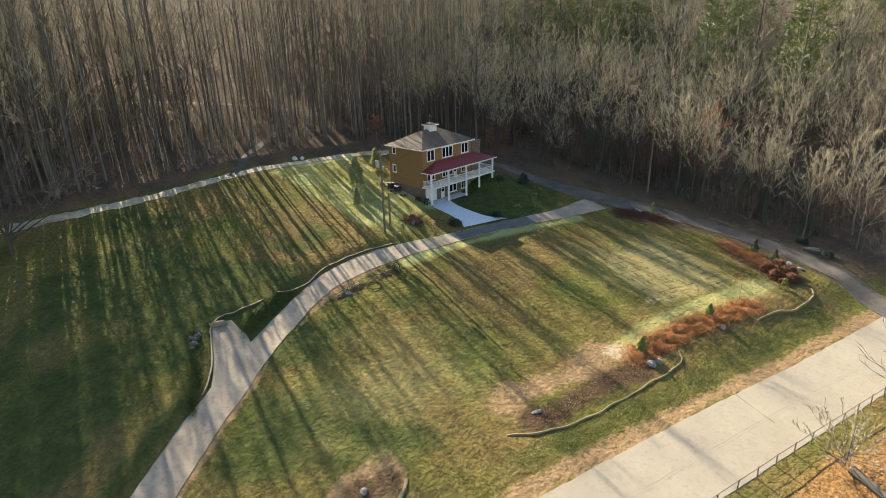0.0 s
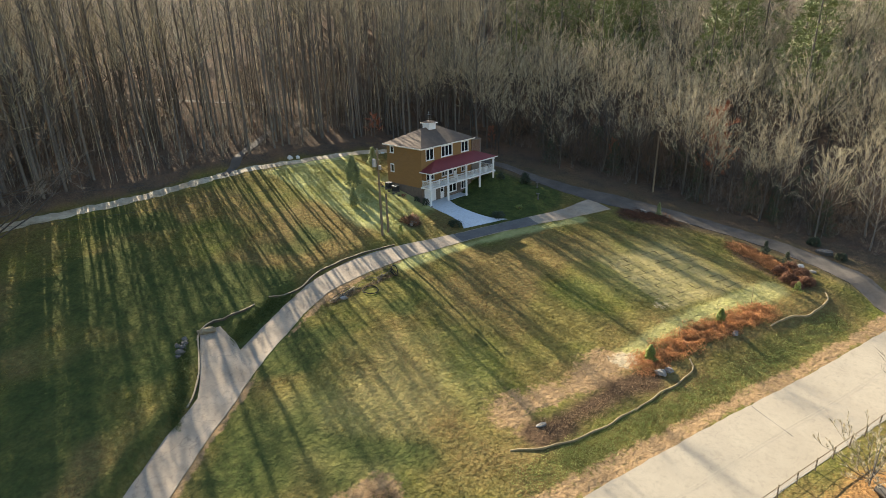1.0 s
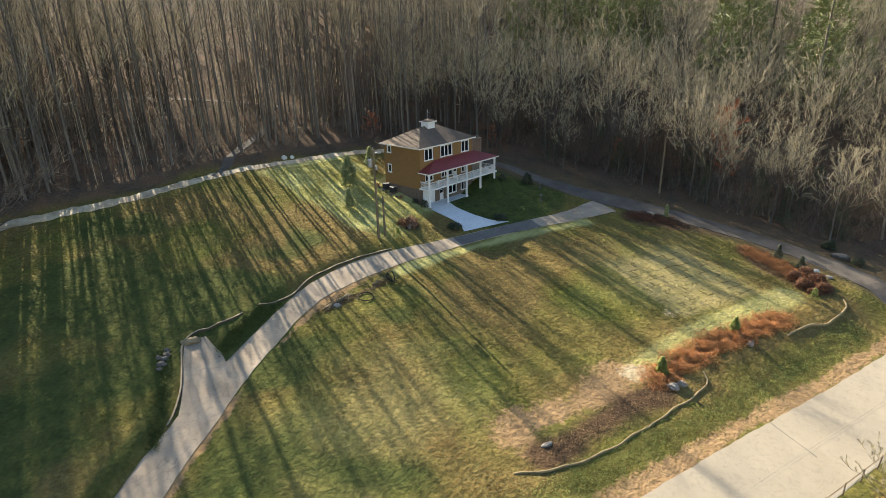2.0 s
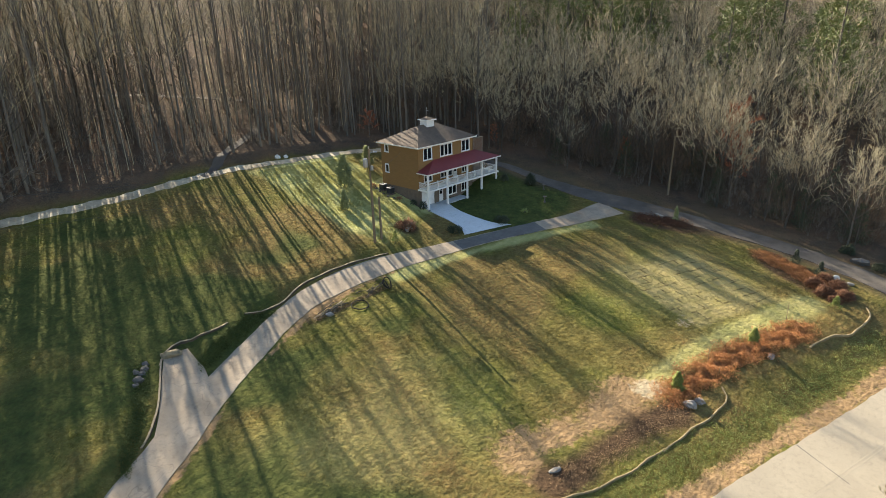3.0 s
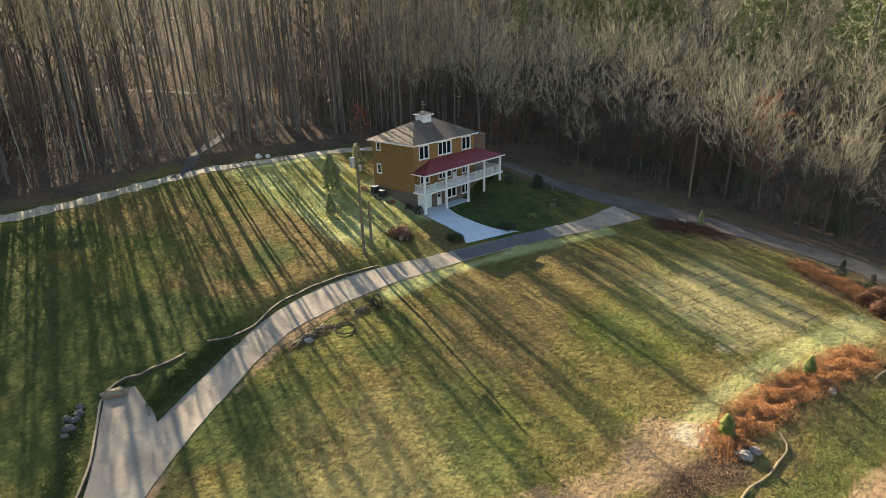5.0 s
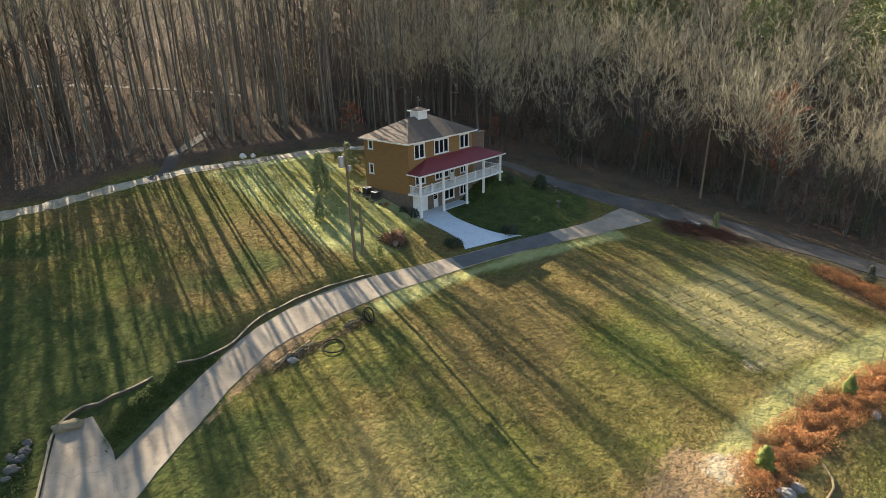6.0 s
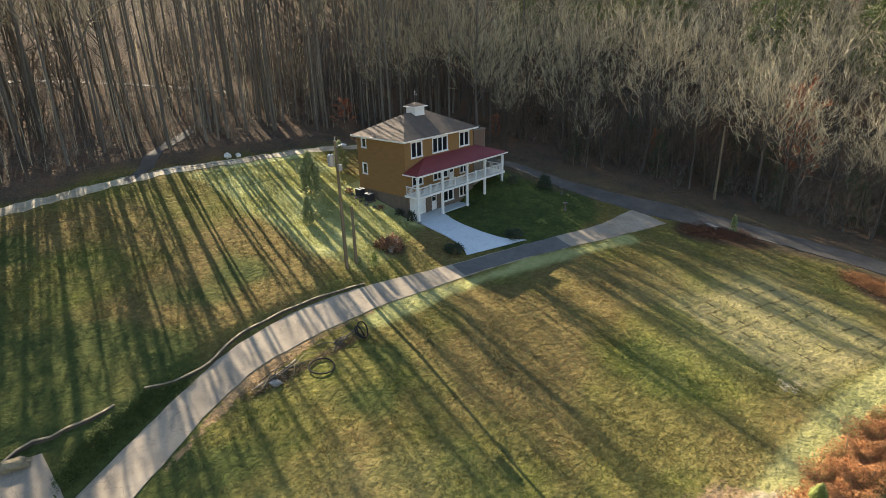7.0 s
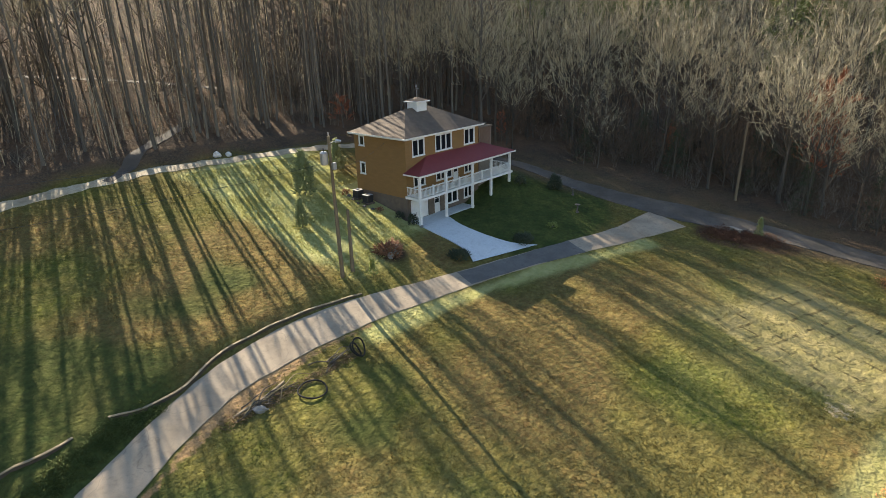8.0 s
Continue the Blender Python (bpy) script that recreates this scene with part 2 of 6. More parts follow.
M_EARTHMOUND = simple("earthy_mound", (0.27, 0.215, 0.13), (0.16, 0.125, 0.08), 2.5, 0.95, bump_d=0.03, bump_scale=7)
M_WHITEROCK = simple("white_rock", (0.72, 0.70, 0.66), (0.55, 0.53, 0.49), 2.5, 0.85, bump_d=0.03, bump_scale=7)
M_DARKROCK = simple("dark_rock", (0.13, 0.118, 0.105), (0.07, 0.064, 0.058), 2.5, 0.9, bump_d=0.03, bump_scale=7)
M_LEAF = simple("fallen_leaves", (0.42, 0.21, 0.075), (0.24, 0.12, 0.05), 2.0, 0.8)
M_DRIED = simple("dried_twigs", (0.25, 0.12, 0.06), (0.13, 0.065, 0.036), 1.2, 0.85)
M_ISLAND = simple("dark_russet_twigs", (0.15, 0.065, 0.032), (0.082, 0.038, 0.02), 1.2, 0.85)
M_STEMS = simple("dead_stems", (0.27, 0.18, 0.095), (0.10, 0.066, 0.04), 1.5, 0.9)
M_VERGE = simple("verge_grass", (0.16, 0.195, 0.05), (0.29, 0.28, 0.095), 0.8, 0.8, spec=0.2)
M_BANK = simple("rank_grass", (0.06, 0.085, 0.022), (0.11, 0.13, 0.035), 0.9, 0.85, spec=0.2)
M_RUBBER = simple("black_rubber", (0.022, 0.022, 0.022), (0.035, 0.034, 0.03), 6.0, 0.9, spec=0.15)
def blades(name, gain):
    """Grass in the lawn's tones that lets a part of the light through."""
    m, nt, bs = material(name, 0.9, 0.0, 0.08)
    lawn, lush_sunlit = turf_colours(nt, position(nt))
    col = ramp_mix(nt, attribute(nt, "lush_sunlit"), lawn, lush_sunlit)
    info = nt.nodes.new("ShaderNodeNewGeometry")
    col = ramp_mix(nt, info.outputs["Random Per Island"], ramp_mix(nt, 0.2, col, (0.09, 0.075, 0.025)), ramp_mix(nt, gain, col, (0.40, 0.36, 0.13)))
    nt.links.new(col, bs.inputs["Base Color"])
    tr = nt.nodes.new("ShaderNodeBsdfTranslucent")
    nt.links.new(col, tr.inputs[0])
    mix = nt.nodes.new("ShaderNodeMixShader")
    mix.inputs[0].default_value = 0.5
    nt.links.new(bs.outputs[0], mix.inputs[1])
    nt.links.new(tr.outputs[0], mix.inputs[2])
    nt.links.new(mix.outputs[0], nt.nodes["Material Output"].inputs[0])
    return m


M_GRASS = blades("grass_blades", 0.28)
M_BLINE = simple("yellow_line", (0.335, 0.296, 0.222), (0.29, 0.255, 0.192), 1.0, 0.8)

M_GLASS, _, glass_bsdf = material("window_glass", 0.06, 0.0, 0.6)
glass_bsdf.inputs["Base Color"].default_value = (0.012, 0.015, 0.02, 1)


# ---------------------------------------------------------------- mesh helpers
class Shape:
    """Collects vertices and faces of one part."""

    def __init__(self):
        self.v, self.f = [], []

    def add(self, verts, faces):
        n = len(self.v)
        self.v += [tuple(p) for p in verts]
        self.f += [tuple(i + n for i in f) for f in faces]
        return self

    def box(self, x0, x1, y0, y1, z0, z1, bevel=0.0):
        if bevel <= 0:
            vs = [(x, y, z) for z in (z0, z1) for y in (y0, y1) for x in (x0, x1)]
            return self.add(vs, [(0, 2, 3, 1), (4, 5, 7, 6), (0, 1, 5, 4), (2, 6, 7, 3), (0, 4, 6, 2), (1, 3, 7, 5)])
        b = bevel
        rings = []
        for z, k in ((z0, b), (z0 + b, 0), (z1 - b, 0), (z1, b)):
            rings.append([(x0 + b + k, y0 + k, z), (x1 - b - k, y0 + k, z), (x1 - k, y0 + b + k, z), (x1 - k, y1 - b - k, z),
                          (x1 - b - k, y1 - k, z), (x0 + b + k, y1 - k, z), (x0 + k, y1 - b - k, z), (x0 + k, y0 + b + k, z)])
        vs = [p for r in rings for p in r]
        fs = [tuple(range(7, -1, -1)), tuple(range(24, 32))]
        for k in range(3):
            for i in range(8):
                j = (i + 1) % 8
                fs.append((k * 8 + i, k * 8 + j, k * 8 + 8 + j, k * 8 + 8 + i))
        return self.add(vs, fs)

    def tube(self, pts, radii, sides=8, cap=True):
        pts = [Vector(p) for p in pts]
        n, base = len(pts), len(self.v)
        for i, p in enumerate(pts):
            d = (pts[min(i + 1, n - 1)] - pts[max(i - 1, 0)]).normalized()
            a = d.orthogonal().normalized() if abs(d.z) > 0.99 else d.cross(Vector((0, 0, 1))).normalized()
            b = d.cross(a)
            r = float(radii[i] if isinstance(radii, (list, tuple)) else radii)
            for k in range(sides):
                w = 2 * math.pi * k / sides
                self.v.append(tuple(p + r * (a * math.cos(w) + b * math.sin(w))))
        for i in range(n - 1):
            for k in range(sides):
                l = (k + 1) % sides
                self.f.append((base + i * sides + k, base + i * sides + l, base + (i + 1) * sides + l, base + (i + 1) * sides + k))
        if cap:
            self.f.append(tuple(base + k for k in range(sides - 1, -1, -1)))
            self.f.append(tuple(base + (n - 1) * sides + k for k in range(sides)))
        return self

    def blob(self, c, r, seed=0, rough=0.18, seg=10, rings=7):
        """A rounded stone or mound with an uneven surface."""
        rx, ry, rz = r
        base = len(self.v)
        for i in range(rings + 1):
            th = math.pi * i / rings
            for k in range(seg):
                ph = 2 * math.pi * k / seg
                d = Vector((math.sin(th) * math.cos(ph), math.sin(th) * math.sin(ph), math.cos(th)))
                s = 1 + rough * 2 * noise.noise(d * 1.7 + Vector((seed * 3.1, seed * 1.7, 0)))
                self.v.append((c[0] + rx * s * d.x, c[1] + ry * s * d.y, c[2] + rz * s * d.z))
        for i in range(rings):
            for k in range(seg):
                l = (k + 1) % seg
                self.f.append((base + i * seg + k, base + (i + 1) * seg + k, base + (i + 1) * seg + l, base + i * seg + l))
        return self

    def mesh(self, name, mat, smooth=False):
        me = bpy.data.meshes.new(name)
        me.from_pydata(self.v, [], self.f)
        me.materials.append(mat)
        if smooth:
            me.polygons.foreach_set("use_smooth", [True] * len(me.polygons))
        me.update()
        return me


def part(name, shape, mat, parent=None, label="", smooth=False):
    ob = new(name, shape.mesh(name, mat, smooth) if isinstance(shape, Shape) else shape)
    if parent is not None:
        ob.parent = parent
    if label:
        ob["label"] = label
    return ob


def thing(name, label, category, group="", at=(0, 0, 0), rz=0.0):
    ob = new(name)
    ob.matrix_basis = pose(*at, 0, 0, rz)
    ob.empty_display_size = 0.3
    return tagged(ob, label, category, group)


def tri_mesh(name, V, F, mat, flat=False):
    me = bpy.data.meshes.new(name)
    V, F = np.asarray(V, np.float32), np.asarray(F, np.int32)
    me.vertices.add(len(V))
    me.vertices.foreach_set("co", V.ravel())
    me.loops.add(F.size)
    me.loops.foreach_set("vertex_index", F.ravel())
    me.polygons.add(len(F))
    me.polygons.foreach_set("loop_start", np.arange(0, F.size, F.shape[1], dtype=np.int32))
    me.materials.append(mat)
    me.update(calc_edges=True)
    if flat:
        me.polygons.foreach_set("use_smooth", np.zeros(len(F), bool))
    return me
# ---------------------------------------------------------------- the lie of the land
DRIVE_LINE = [(-70, -34), (-58, -26.5), (-51, -22.2), (-47.2, -19.8), (-42.8, -16.6), (-36, -13.2), (-28.3, -10.3), (-22.3, -8.6), (-15, -8.3), (-8.2, -9.2), (-4, -9.9), (1, -11.3), (7, -12.9), (12.5, -14.6), (18.5, -16.6)]


DRIVE = [(-70, -33), (-58, -26), (-51, -21.6), (-45.5, -17.7), (-42.1, -15.6), (-37.1, -12.5), (-33.1, -10.5), (-29, -8.55), (-25, -7.1), (-21.5, -6.6), (-17, -6.6), (-13, -7.1), (-8, -8.3), (-4.5, -9.1), (1.5, -10.6), (8, -12.5), (14.5, -14.6), (20.5, -16.2)]
LANE_X = [-90, -60, -38.5, -31, -21, -13.4, -7, 0, 6, 13, 18.5]
LANE_Y = [27.5, 26.5, 25.2, 24.7, 25.3, 25.4, 24.3, 23.2, 21.8, 18, 11.5]


def softplus(v, w):
    return w * np.logaddexp(0, v / w)


def gauss(x, y, cx, cy, s):
    return np.exp(-((x - cx) ** 2 + (y - cy) ** 2) / (s * s))


def edge_x(y):
    """Where the eastern woods begin."""
    return np.where(np.asarray(y) > -18, 27.5 - 0.26 * np.asarray(y, float), np.interp(y, [-60, -42, -18], [27.5, 30.2, 32.18]))


def edge_dist(x, y):
    """Metres into the woods on the eastern slope (negative: in the open)."""
    return (x - edge_x(y)) / 1.03


def line_dist(x, y, pts):
    """Distance of points from a broken line."""
    d = np.full(np.shape(x), 1e9)
    for (ax, ay), (bx, by) in zip(pts, pts[1:]):
        ux, uy = bx - ax, by - ay
        t = np.clip(((x - ax) * ux + (y - ay) * uy) / (ux * ux + uy * uy), 0, 1)
        d = np.minimum(d, np.hypot(x - ax - t * ux, y - ay - t * uy))
    return d


def band(v, a, b):
    """0 below a, 1 above b, smooth between."""
    t = np.clip((v - a) / (b - a), 0, 1)
    return t * t * (3 - 2 * t)


def road_side(x, y):
    """Metres beyond the lawn-side edge of the public road (positive: on it and beyond)."""
    return -(y + 41.06 + 0.281 * (x + 32.5)) / 1.0387


def bank_rise(x, y):
    """The steep grass bank above the lower drive, which ebbs away into the upper lawn."""
    line = np.array(DRIVE)
    s = (y - np.interp(x, line[:, 0], line[:, 1])) * 0.87
    high = np.interp(x, [-70, -60, -47, -29, -25, -13, -9], [0.0, 0.6, 0.75, 0.75, 0.45, 0.3, 0.0])
    spur = band(line_dist(x, y, [(-42.4, -15.5), (-38.2, -7)]), 2.0, 2.9)
    return high * band(s, 1.75, 2.75) * np.exp(-np.maximum(s - 2.75, 0) / 7.0) * spur


def verge_drop(x, y):
    """The fall from the flower beds to the road, deeper to the east."""
    deep = np.interp(x, [-34, -24, -15, -1, 15, 30], [0.0, 0.1, 0.35, 1.15, 1.35, 1.0])
    return deep * band(road_side(x, y), -7.2, -1.8)


def ground_z(x, y):
    """Height of the land: a lawn that falls to the road, a bench cut for the drive, wooded hills behind."""
    x, y = np.asarray(x, float), np.asarray(y, float)
    cx = np.clip(x, -70, 70) + 0.3 * (x - np.clip(x, -70, 70))
    cy = np.clip(y, -75, 40) + 0.3 * (y - np.clip(y, -75, 40))
    u, v = cx / 30, cy / 30
    z = 0.45 + 4.74 * v + 0.67 * v * v + 0.90 * u - 0.10 * u * v - 0.13 * u * u
    line = np.array(DRIVE_LINE)
    yc = np.interp(x, line[:, 0], line[:, 1])
    cut = np.clip((x + 75) / 10, 0, 1) * np.clip((21 - x) / 8, 0, 1)
    z = z - 0.45 * np.exp(-((y - yc) / 4.5) ** 2) * cut
    z = z - 0.45 * gauss(x, y, 3, 0, 5.5) + 0.6 * gauss(x, y, 16, 2.5, 5) - 0.55 * np.exp(-((x - 8.5) / 3.0) ** 2 - ((y - 0.5) / 3.5) ** 2) + 0.3 * gauss(x, y, 15.5, 0, 3)
    z = z + bank_rise(x, y) - verge_drop(x, y)
    hill = 0.16 * softplus(y - 32, 4) + 0.22 * softplus(edge_dist(x, y) - 3, 3)
    above = np.clip((y - np.interp(x, LANE_X, LANE_Y) - 1.5) / 1.5, 0, 1)
    z = z + 0.9 * above * above * (3 - 2 * above) * np.clip((12 - x) / 6, 0, 1)
    pad = np.clip((x + 0.4) / 0.6, 0, 1) * np.clip((10.2 - x) / 1.2, 0, 1) * np.clip((y + 1.2) / 0.8, 0, 1) * np.clip((3.4 - y) / 0.8, 0, 1)
    z = z * (1 - pad) + np.minimum(z, 0.0) * pad
    return z + 75 * np.tanh(hill / 75)


def gz(x, y):
    return float(ground_z(x, y))


def wobble(x, y, s, amp):
    return amp * (np.sin(x / s + 1.3 * np.sin(y / s * 0.7)) + np.sin(y / s * 1.3 + 2 * np.sin(x / s * 0.6)))


MASKS = {}


def mask(name, x, y):
    """A mask of the ground at scattered places."""
    i = np.clip(np.searchsorted(MASKS["fx"], x), 0, len(MASKS["fx"]) - 1)
    j = np.clip(np.searchsorted(MASKS["fy"], y), 0, len(MASKS["fy"]) - 1)
    return MASKS[name][j, i]


def build_ground():
    fx = np.concatenate([np.arange(-420, -80, 20), np.arange(-80, -60, 2), np.arange(-60, 36, 0.5), np.arange(36, 80, 2.0), np.arange(80, 481, 20)])
    fy = np.concatenate([np.arange(-420, -80, 20), np.arange(-80, -62, 2), np.arange(-62, 32, 0.5), np.arange(32, 80, 2.0), np.arange(80, 481, 20)])
    X, Y = np.meshgrid(fx, fy)
    Z = ground_z(X, Y)
    lot = (np.abs(X) < 60) & (np.abs(Y) < 60)
    bumps = wobble(X, Y, 1.7, 0.02) + wobble(Y, X, 0.61, 0.012)
    d_drive = np.minimum(line_dist(X, Y, DRIVE), line_dist(X, Y, [(-42, -15), (-38.2, -7)]))
    d_drive = np.minimum(d_drive, line_dist(X, Y, LANE))
    clear = band(d_drive, 2.4, 4.0) * (road_side(X, Y) < -0.7)
    Z = Z + bumps * lot * clear * (line_dist(X, Y, [(1, 0), (1, -9)]) > 6)
    nx, ny = len(fx), len(fy)
    V = np.stack([X, Y, Z], -1).reshape(-1, 3)
    idx = np.arange(nx * ny).reshape(ny, nx)
    F = np.stack([idx[:-1, :-1], idx[:-1, 1:], idx[1:, 1:], idx[1:, :-1]], -1).reshape(-1, 4)
    me = tri_mesh("ground", V, F, M_GROUND)
    me.polygons.foreach_set("use_smooth", np.ones(len(F), bool))
    x, y = V[:, 0], V[:, 1]
    ragged = wobble(x, y, 2.3, 0.6) + wobble(y, x, 0.9, 0.25)
    side = road_side(x, y)
    d_edge = line_dist(x, y, DRIVE) - 1.6
    lane_y = np.interp(x, [p[0] for p in LANE[:11]], [p[1] for p in LANE[:11]])
    woods = np.maximum(band(y - lane_y + 0.4 * ragged, 1.0, 2.2) * (x < 18.5), band(edge_dist(x, y) + ragged, -1.0, 1.5))
    woods = np.maximum(woods, band(line_dist(x, y, [(14, 20), (24, 16), (27, 9)]) * -1 + ragged, -5, -3))
    # on the open strip the litter's tone also stands in for the woods' shade
    woods = np.maximum(woods, 0.92 * band(edge_dist(x, y) + ragged, -5.0, -2.5))
    woods = np.maximum(woods, 0.8 * band(edge_dist(x, y) + 0.6 * ragged, -10.5, -7.0))
    woods *= 1 - band(side, -6, -2)
    verge = 0.8 * band(-np.abs(side + 0.8) + 0.3 * ragged, -1.2, -0.6)
    bed = line_dist(x, y, BED_LINE)
    lane_edge = 1.0 * band(-np.abs(d_edge) + 0.4 * ragged, -0.8, -0.1) * (x < -14) * (y < np.interp(x, [p[0] for p in DRIVE], [p[1] for p in DRIVE]))
    dirt = np.maximum(np.maximum(verge, lane_edge), 0.9 * band(-line_dist(x, y, [(-26.5, -33.8), (-17.5, -36.2), (-13, -36.6)]) + ragged, -3.0, -0.3))
    dirt = np.maximum(dirt, 0.95 * band(-line_dist(x, y, [(-41.5, -31.2), (-39.0, -31.8)]) + 0.6 * ragged, -2.6, -0.6))
    sand = 0.9 * band(-np.hypot((x + 12.6) / 1.3, y + 36.9) + 0.7 * ragged, -2.0, -0.3)
    sand = np.maximum(sand, 0.55 * band(-np.hypot(x + 1.3, (y + 35.2) * 1.4) + 0.9 * ragged, -2.4, -0.6))
    mulch = band(-line_dist(x, y, [(-26, -36.4), (-14, -39.6)]) + 0.5 * ragged, -2.0, -0.8)
    mulch = np.maximum(mulch, band(-line_dist(x, y, [(20.8, -21.8), (22.6, -25.4)]) + 0.3 * ragged, -3.2, -2.4))
    mulch = np.maximum(mulch, band(-line_dist(x, y, [(20.8, -36.5), (15.8, -44.8)]) + 0.3 * ragged, -2.6, -1.6))
    mulch = np.maximum(mulch, 0.85 * band(-line_dist(x, y, [(-41.0, -31.6), (-38.9, -32.4)]) + 0.5 * ragged, -1.0, -0.3))
    mulch = np.maximum(mulch, band(-np.hypot(x + 6.4, y + 2.3) + 0.3 * ragged, -1.7, -1.0))
    dry = 0.75 * band(-np.hypot((x + 2) / 15, (y + 19) / 7) + 0.1 * ragged, -1.2, -0.4)
    dry = np.maximum(dry, 0.95 * band(-np.hypot((x + 18.5) / 7.5, (y - 2) / 8) + 0.15 * ragged, -1.3, -0.4))
    dry = dry - 0.8 * band(-line_dist(x, y, [(-11, -36.8), (-4, -38), (6, -40.2), (12, -42.5)]) + 0.3 * ragged, -2.4, -0.6)
    dry = dry - 0.5 * band(-np.hypot((x + 34) / 9, (y - 6) / 9) + 0.2 * ragged, -1.2, -0.3)
    dry = dry - 1.0 * band(-np.hypot((x - 9) / 10, (y + 4) / 7), -1.2, -0.8)
    dry = dry - 0.5 * band(side, -5.5, -3.5) * (side < 0)
    dry = dry - 0.4 * band(-np.hypot((x + 4) / 8, (y - 14) / 9) + 0.1 * ragged, -1.2, -0.5)
    # pale grass; beside the house the sun's brightness is put into its colour
    lush_sunlit = band(x + 0.5 * ragged, -12.8, -11.0) * band(-x + 0.5 * ragged, -3.5, -1.5) * band(y + 0.4 * ragged - 0.2 * (x + 11), -4.5, -2.0) * band(-y, -24.5, -22.5)
    lush_sunlit = np.maximum(lush_sunlit, 0.5 * band(-line_dist(x, y, [(-12, -37.3), (-4, -38.6), (6, -41.0), (12, -43.0)]) + 0.12 * ragged, -2.1, -1.2))
    lush_sunlit = np.maximum(lush_sunlit, 0.15 * band(-np.hypot((x - 7) / 13, (y + 30) / 9) + 0.15 * ragged, -1.2, -0.3))
    lush_sunlit = np.maximum(lush_sunlit, 0.75 * band(-line_dist(x, y, [(-15, -9.4), (-8.4, -10.6), (-4, -11.4), (3, -13.3), (13.5, -16.8)]) + 0.3 * ragged, -1.25, -0.5))
    lush_sunlit = np.maximum(lush_sunlit, 0.2 * band(-np.hypot((x + 33) / 12, (y + 25) / 7) + 0.2 * ragged, -1.2, -0.3))
    dry = dry - 0.9 * band(-x + 1.5 * ragged, 27, 36) * (y > -26)
    dry = np.maximum(dry, 0.7 * band(-line_dist(x, y, [(-7, -41.5), (2, -44), (9, -46)]) + 0.4 * ragged, -1.4, -0.5))
    dry = dry - 0.45 * band(-np.hypot((x + 10) / 9, (y + 29) / 6) + 0.2 * ragged, -1.2, -0.4)
    MASKS.update(fx=fx, fy=fy, dry=dry.reshape(ny, nx), lush_sunlit=lush_sunlit.reshape(ny, nx))
    # greener grass, also laid where the lawn lies in shade
    shaded_fescue = band(-np.hypot((x - 11) / 10.5, (y + 4) / 8.5) + 0.06 * ragged, -1.15, -0.95) * (y > np.interp(x, [p[0] for p in DRIVE], [p[1] for p in DRIVE]))
    blotch = wobble(x, y, 3.4, 0.22) + wobble(y, x, 1.3, 0.12)
    shaded_fescue = np.maximum(shaded_fescue, 0.88 * band(-np.hypot((x + 41) / 18, (y + 1) / 23) + 1.5 * blotch, -1.1, -0.5))
    shaded_fescue = np.maximum(shaded_fescue, 0.8 * band(bank_rise(x, y), 0.1, 0.35) * band(-np.abs((y - np.interp(x, [p[0] for p in DRIVE], [p[1] for p in DRIVE])) - 2.8) + 0.4 * ragged, -1.6, -0.8) * (x < -27))
    MASKS["shaded_fescue"] = shaded_fescue.reshape(ny, nx)
    # laid turf, its rolls square to one another
    u, v = 0.935 * x - 0.355 * y + 0.25 * ragged, 0.355 * x + 0.935 * y + 0.15 * ragged
    sod = band(u, 12.0, 12.6) * band(-u, -26.0, -22.5) * band(v, -34.7, -34.1) * band(-v, 20.5, 23.5)
    MASKS["sod"] = sod.reshape(ny, nx)
    field = band(side + 0.5 * ragged, 8.2, 10.0)
    for name, val in (("litter_shade", woods), ("dirt", dirt), ("sand", sand), ("mulch", mulch), ("dry", dry), ("lush_sunlit", lush_sunlit), ("shaded_fescue", shaded_fescue), ("sod", sod), ("field", field)):
        a = me.attributes.new(name, "FLOAT", "POINT")
        a.data.foreach_set("value", val.astype(np.float32))
    return tagged(new("ground", me), "sloping winter lawn and leaf-covered woodland floor", "ground", kind="structure")


def smooth_line(pts, step=0.8):
    """Even steps along a smooth curve through the points."""
    p = np.array(pts, float)
    t = np.concatenate([[0], np.cumsum(np.hypot(*np.diff(p, axis=0).T))])
    d = np.gradient(p, t, axis=0)
    out = []
    for i in range(len(p) - 1):
        n = max(2, int((t[i + 1] - t[i]) / step))
        h = t[i + 1] - t[i]
        for s in np.arange(n) / n:
            out.append((2 * s**3 - 3 * s**2 + 1) * p[i] + (s**3 - 2 * s**2 + s) * h * d[i] + (-2 * s**3 + 3 * s**2) * p[i + 1] + (s**3 - s**2) * h * d[i + 1])
    out.append(p[-1])
    return np.array(out)


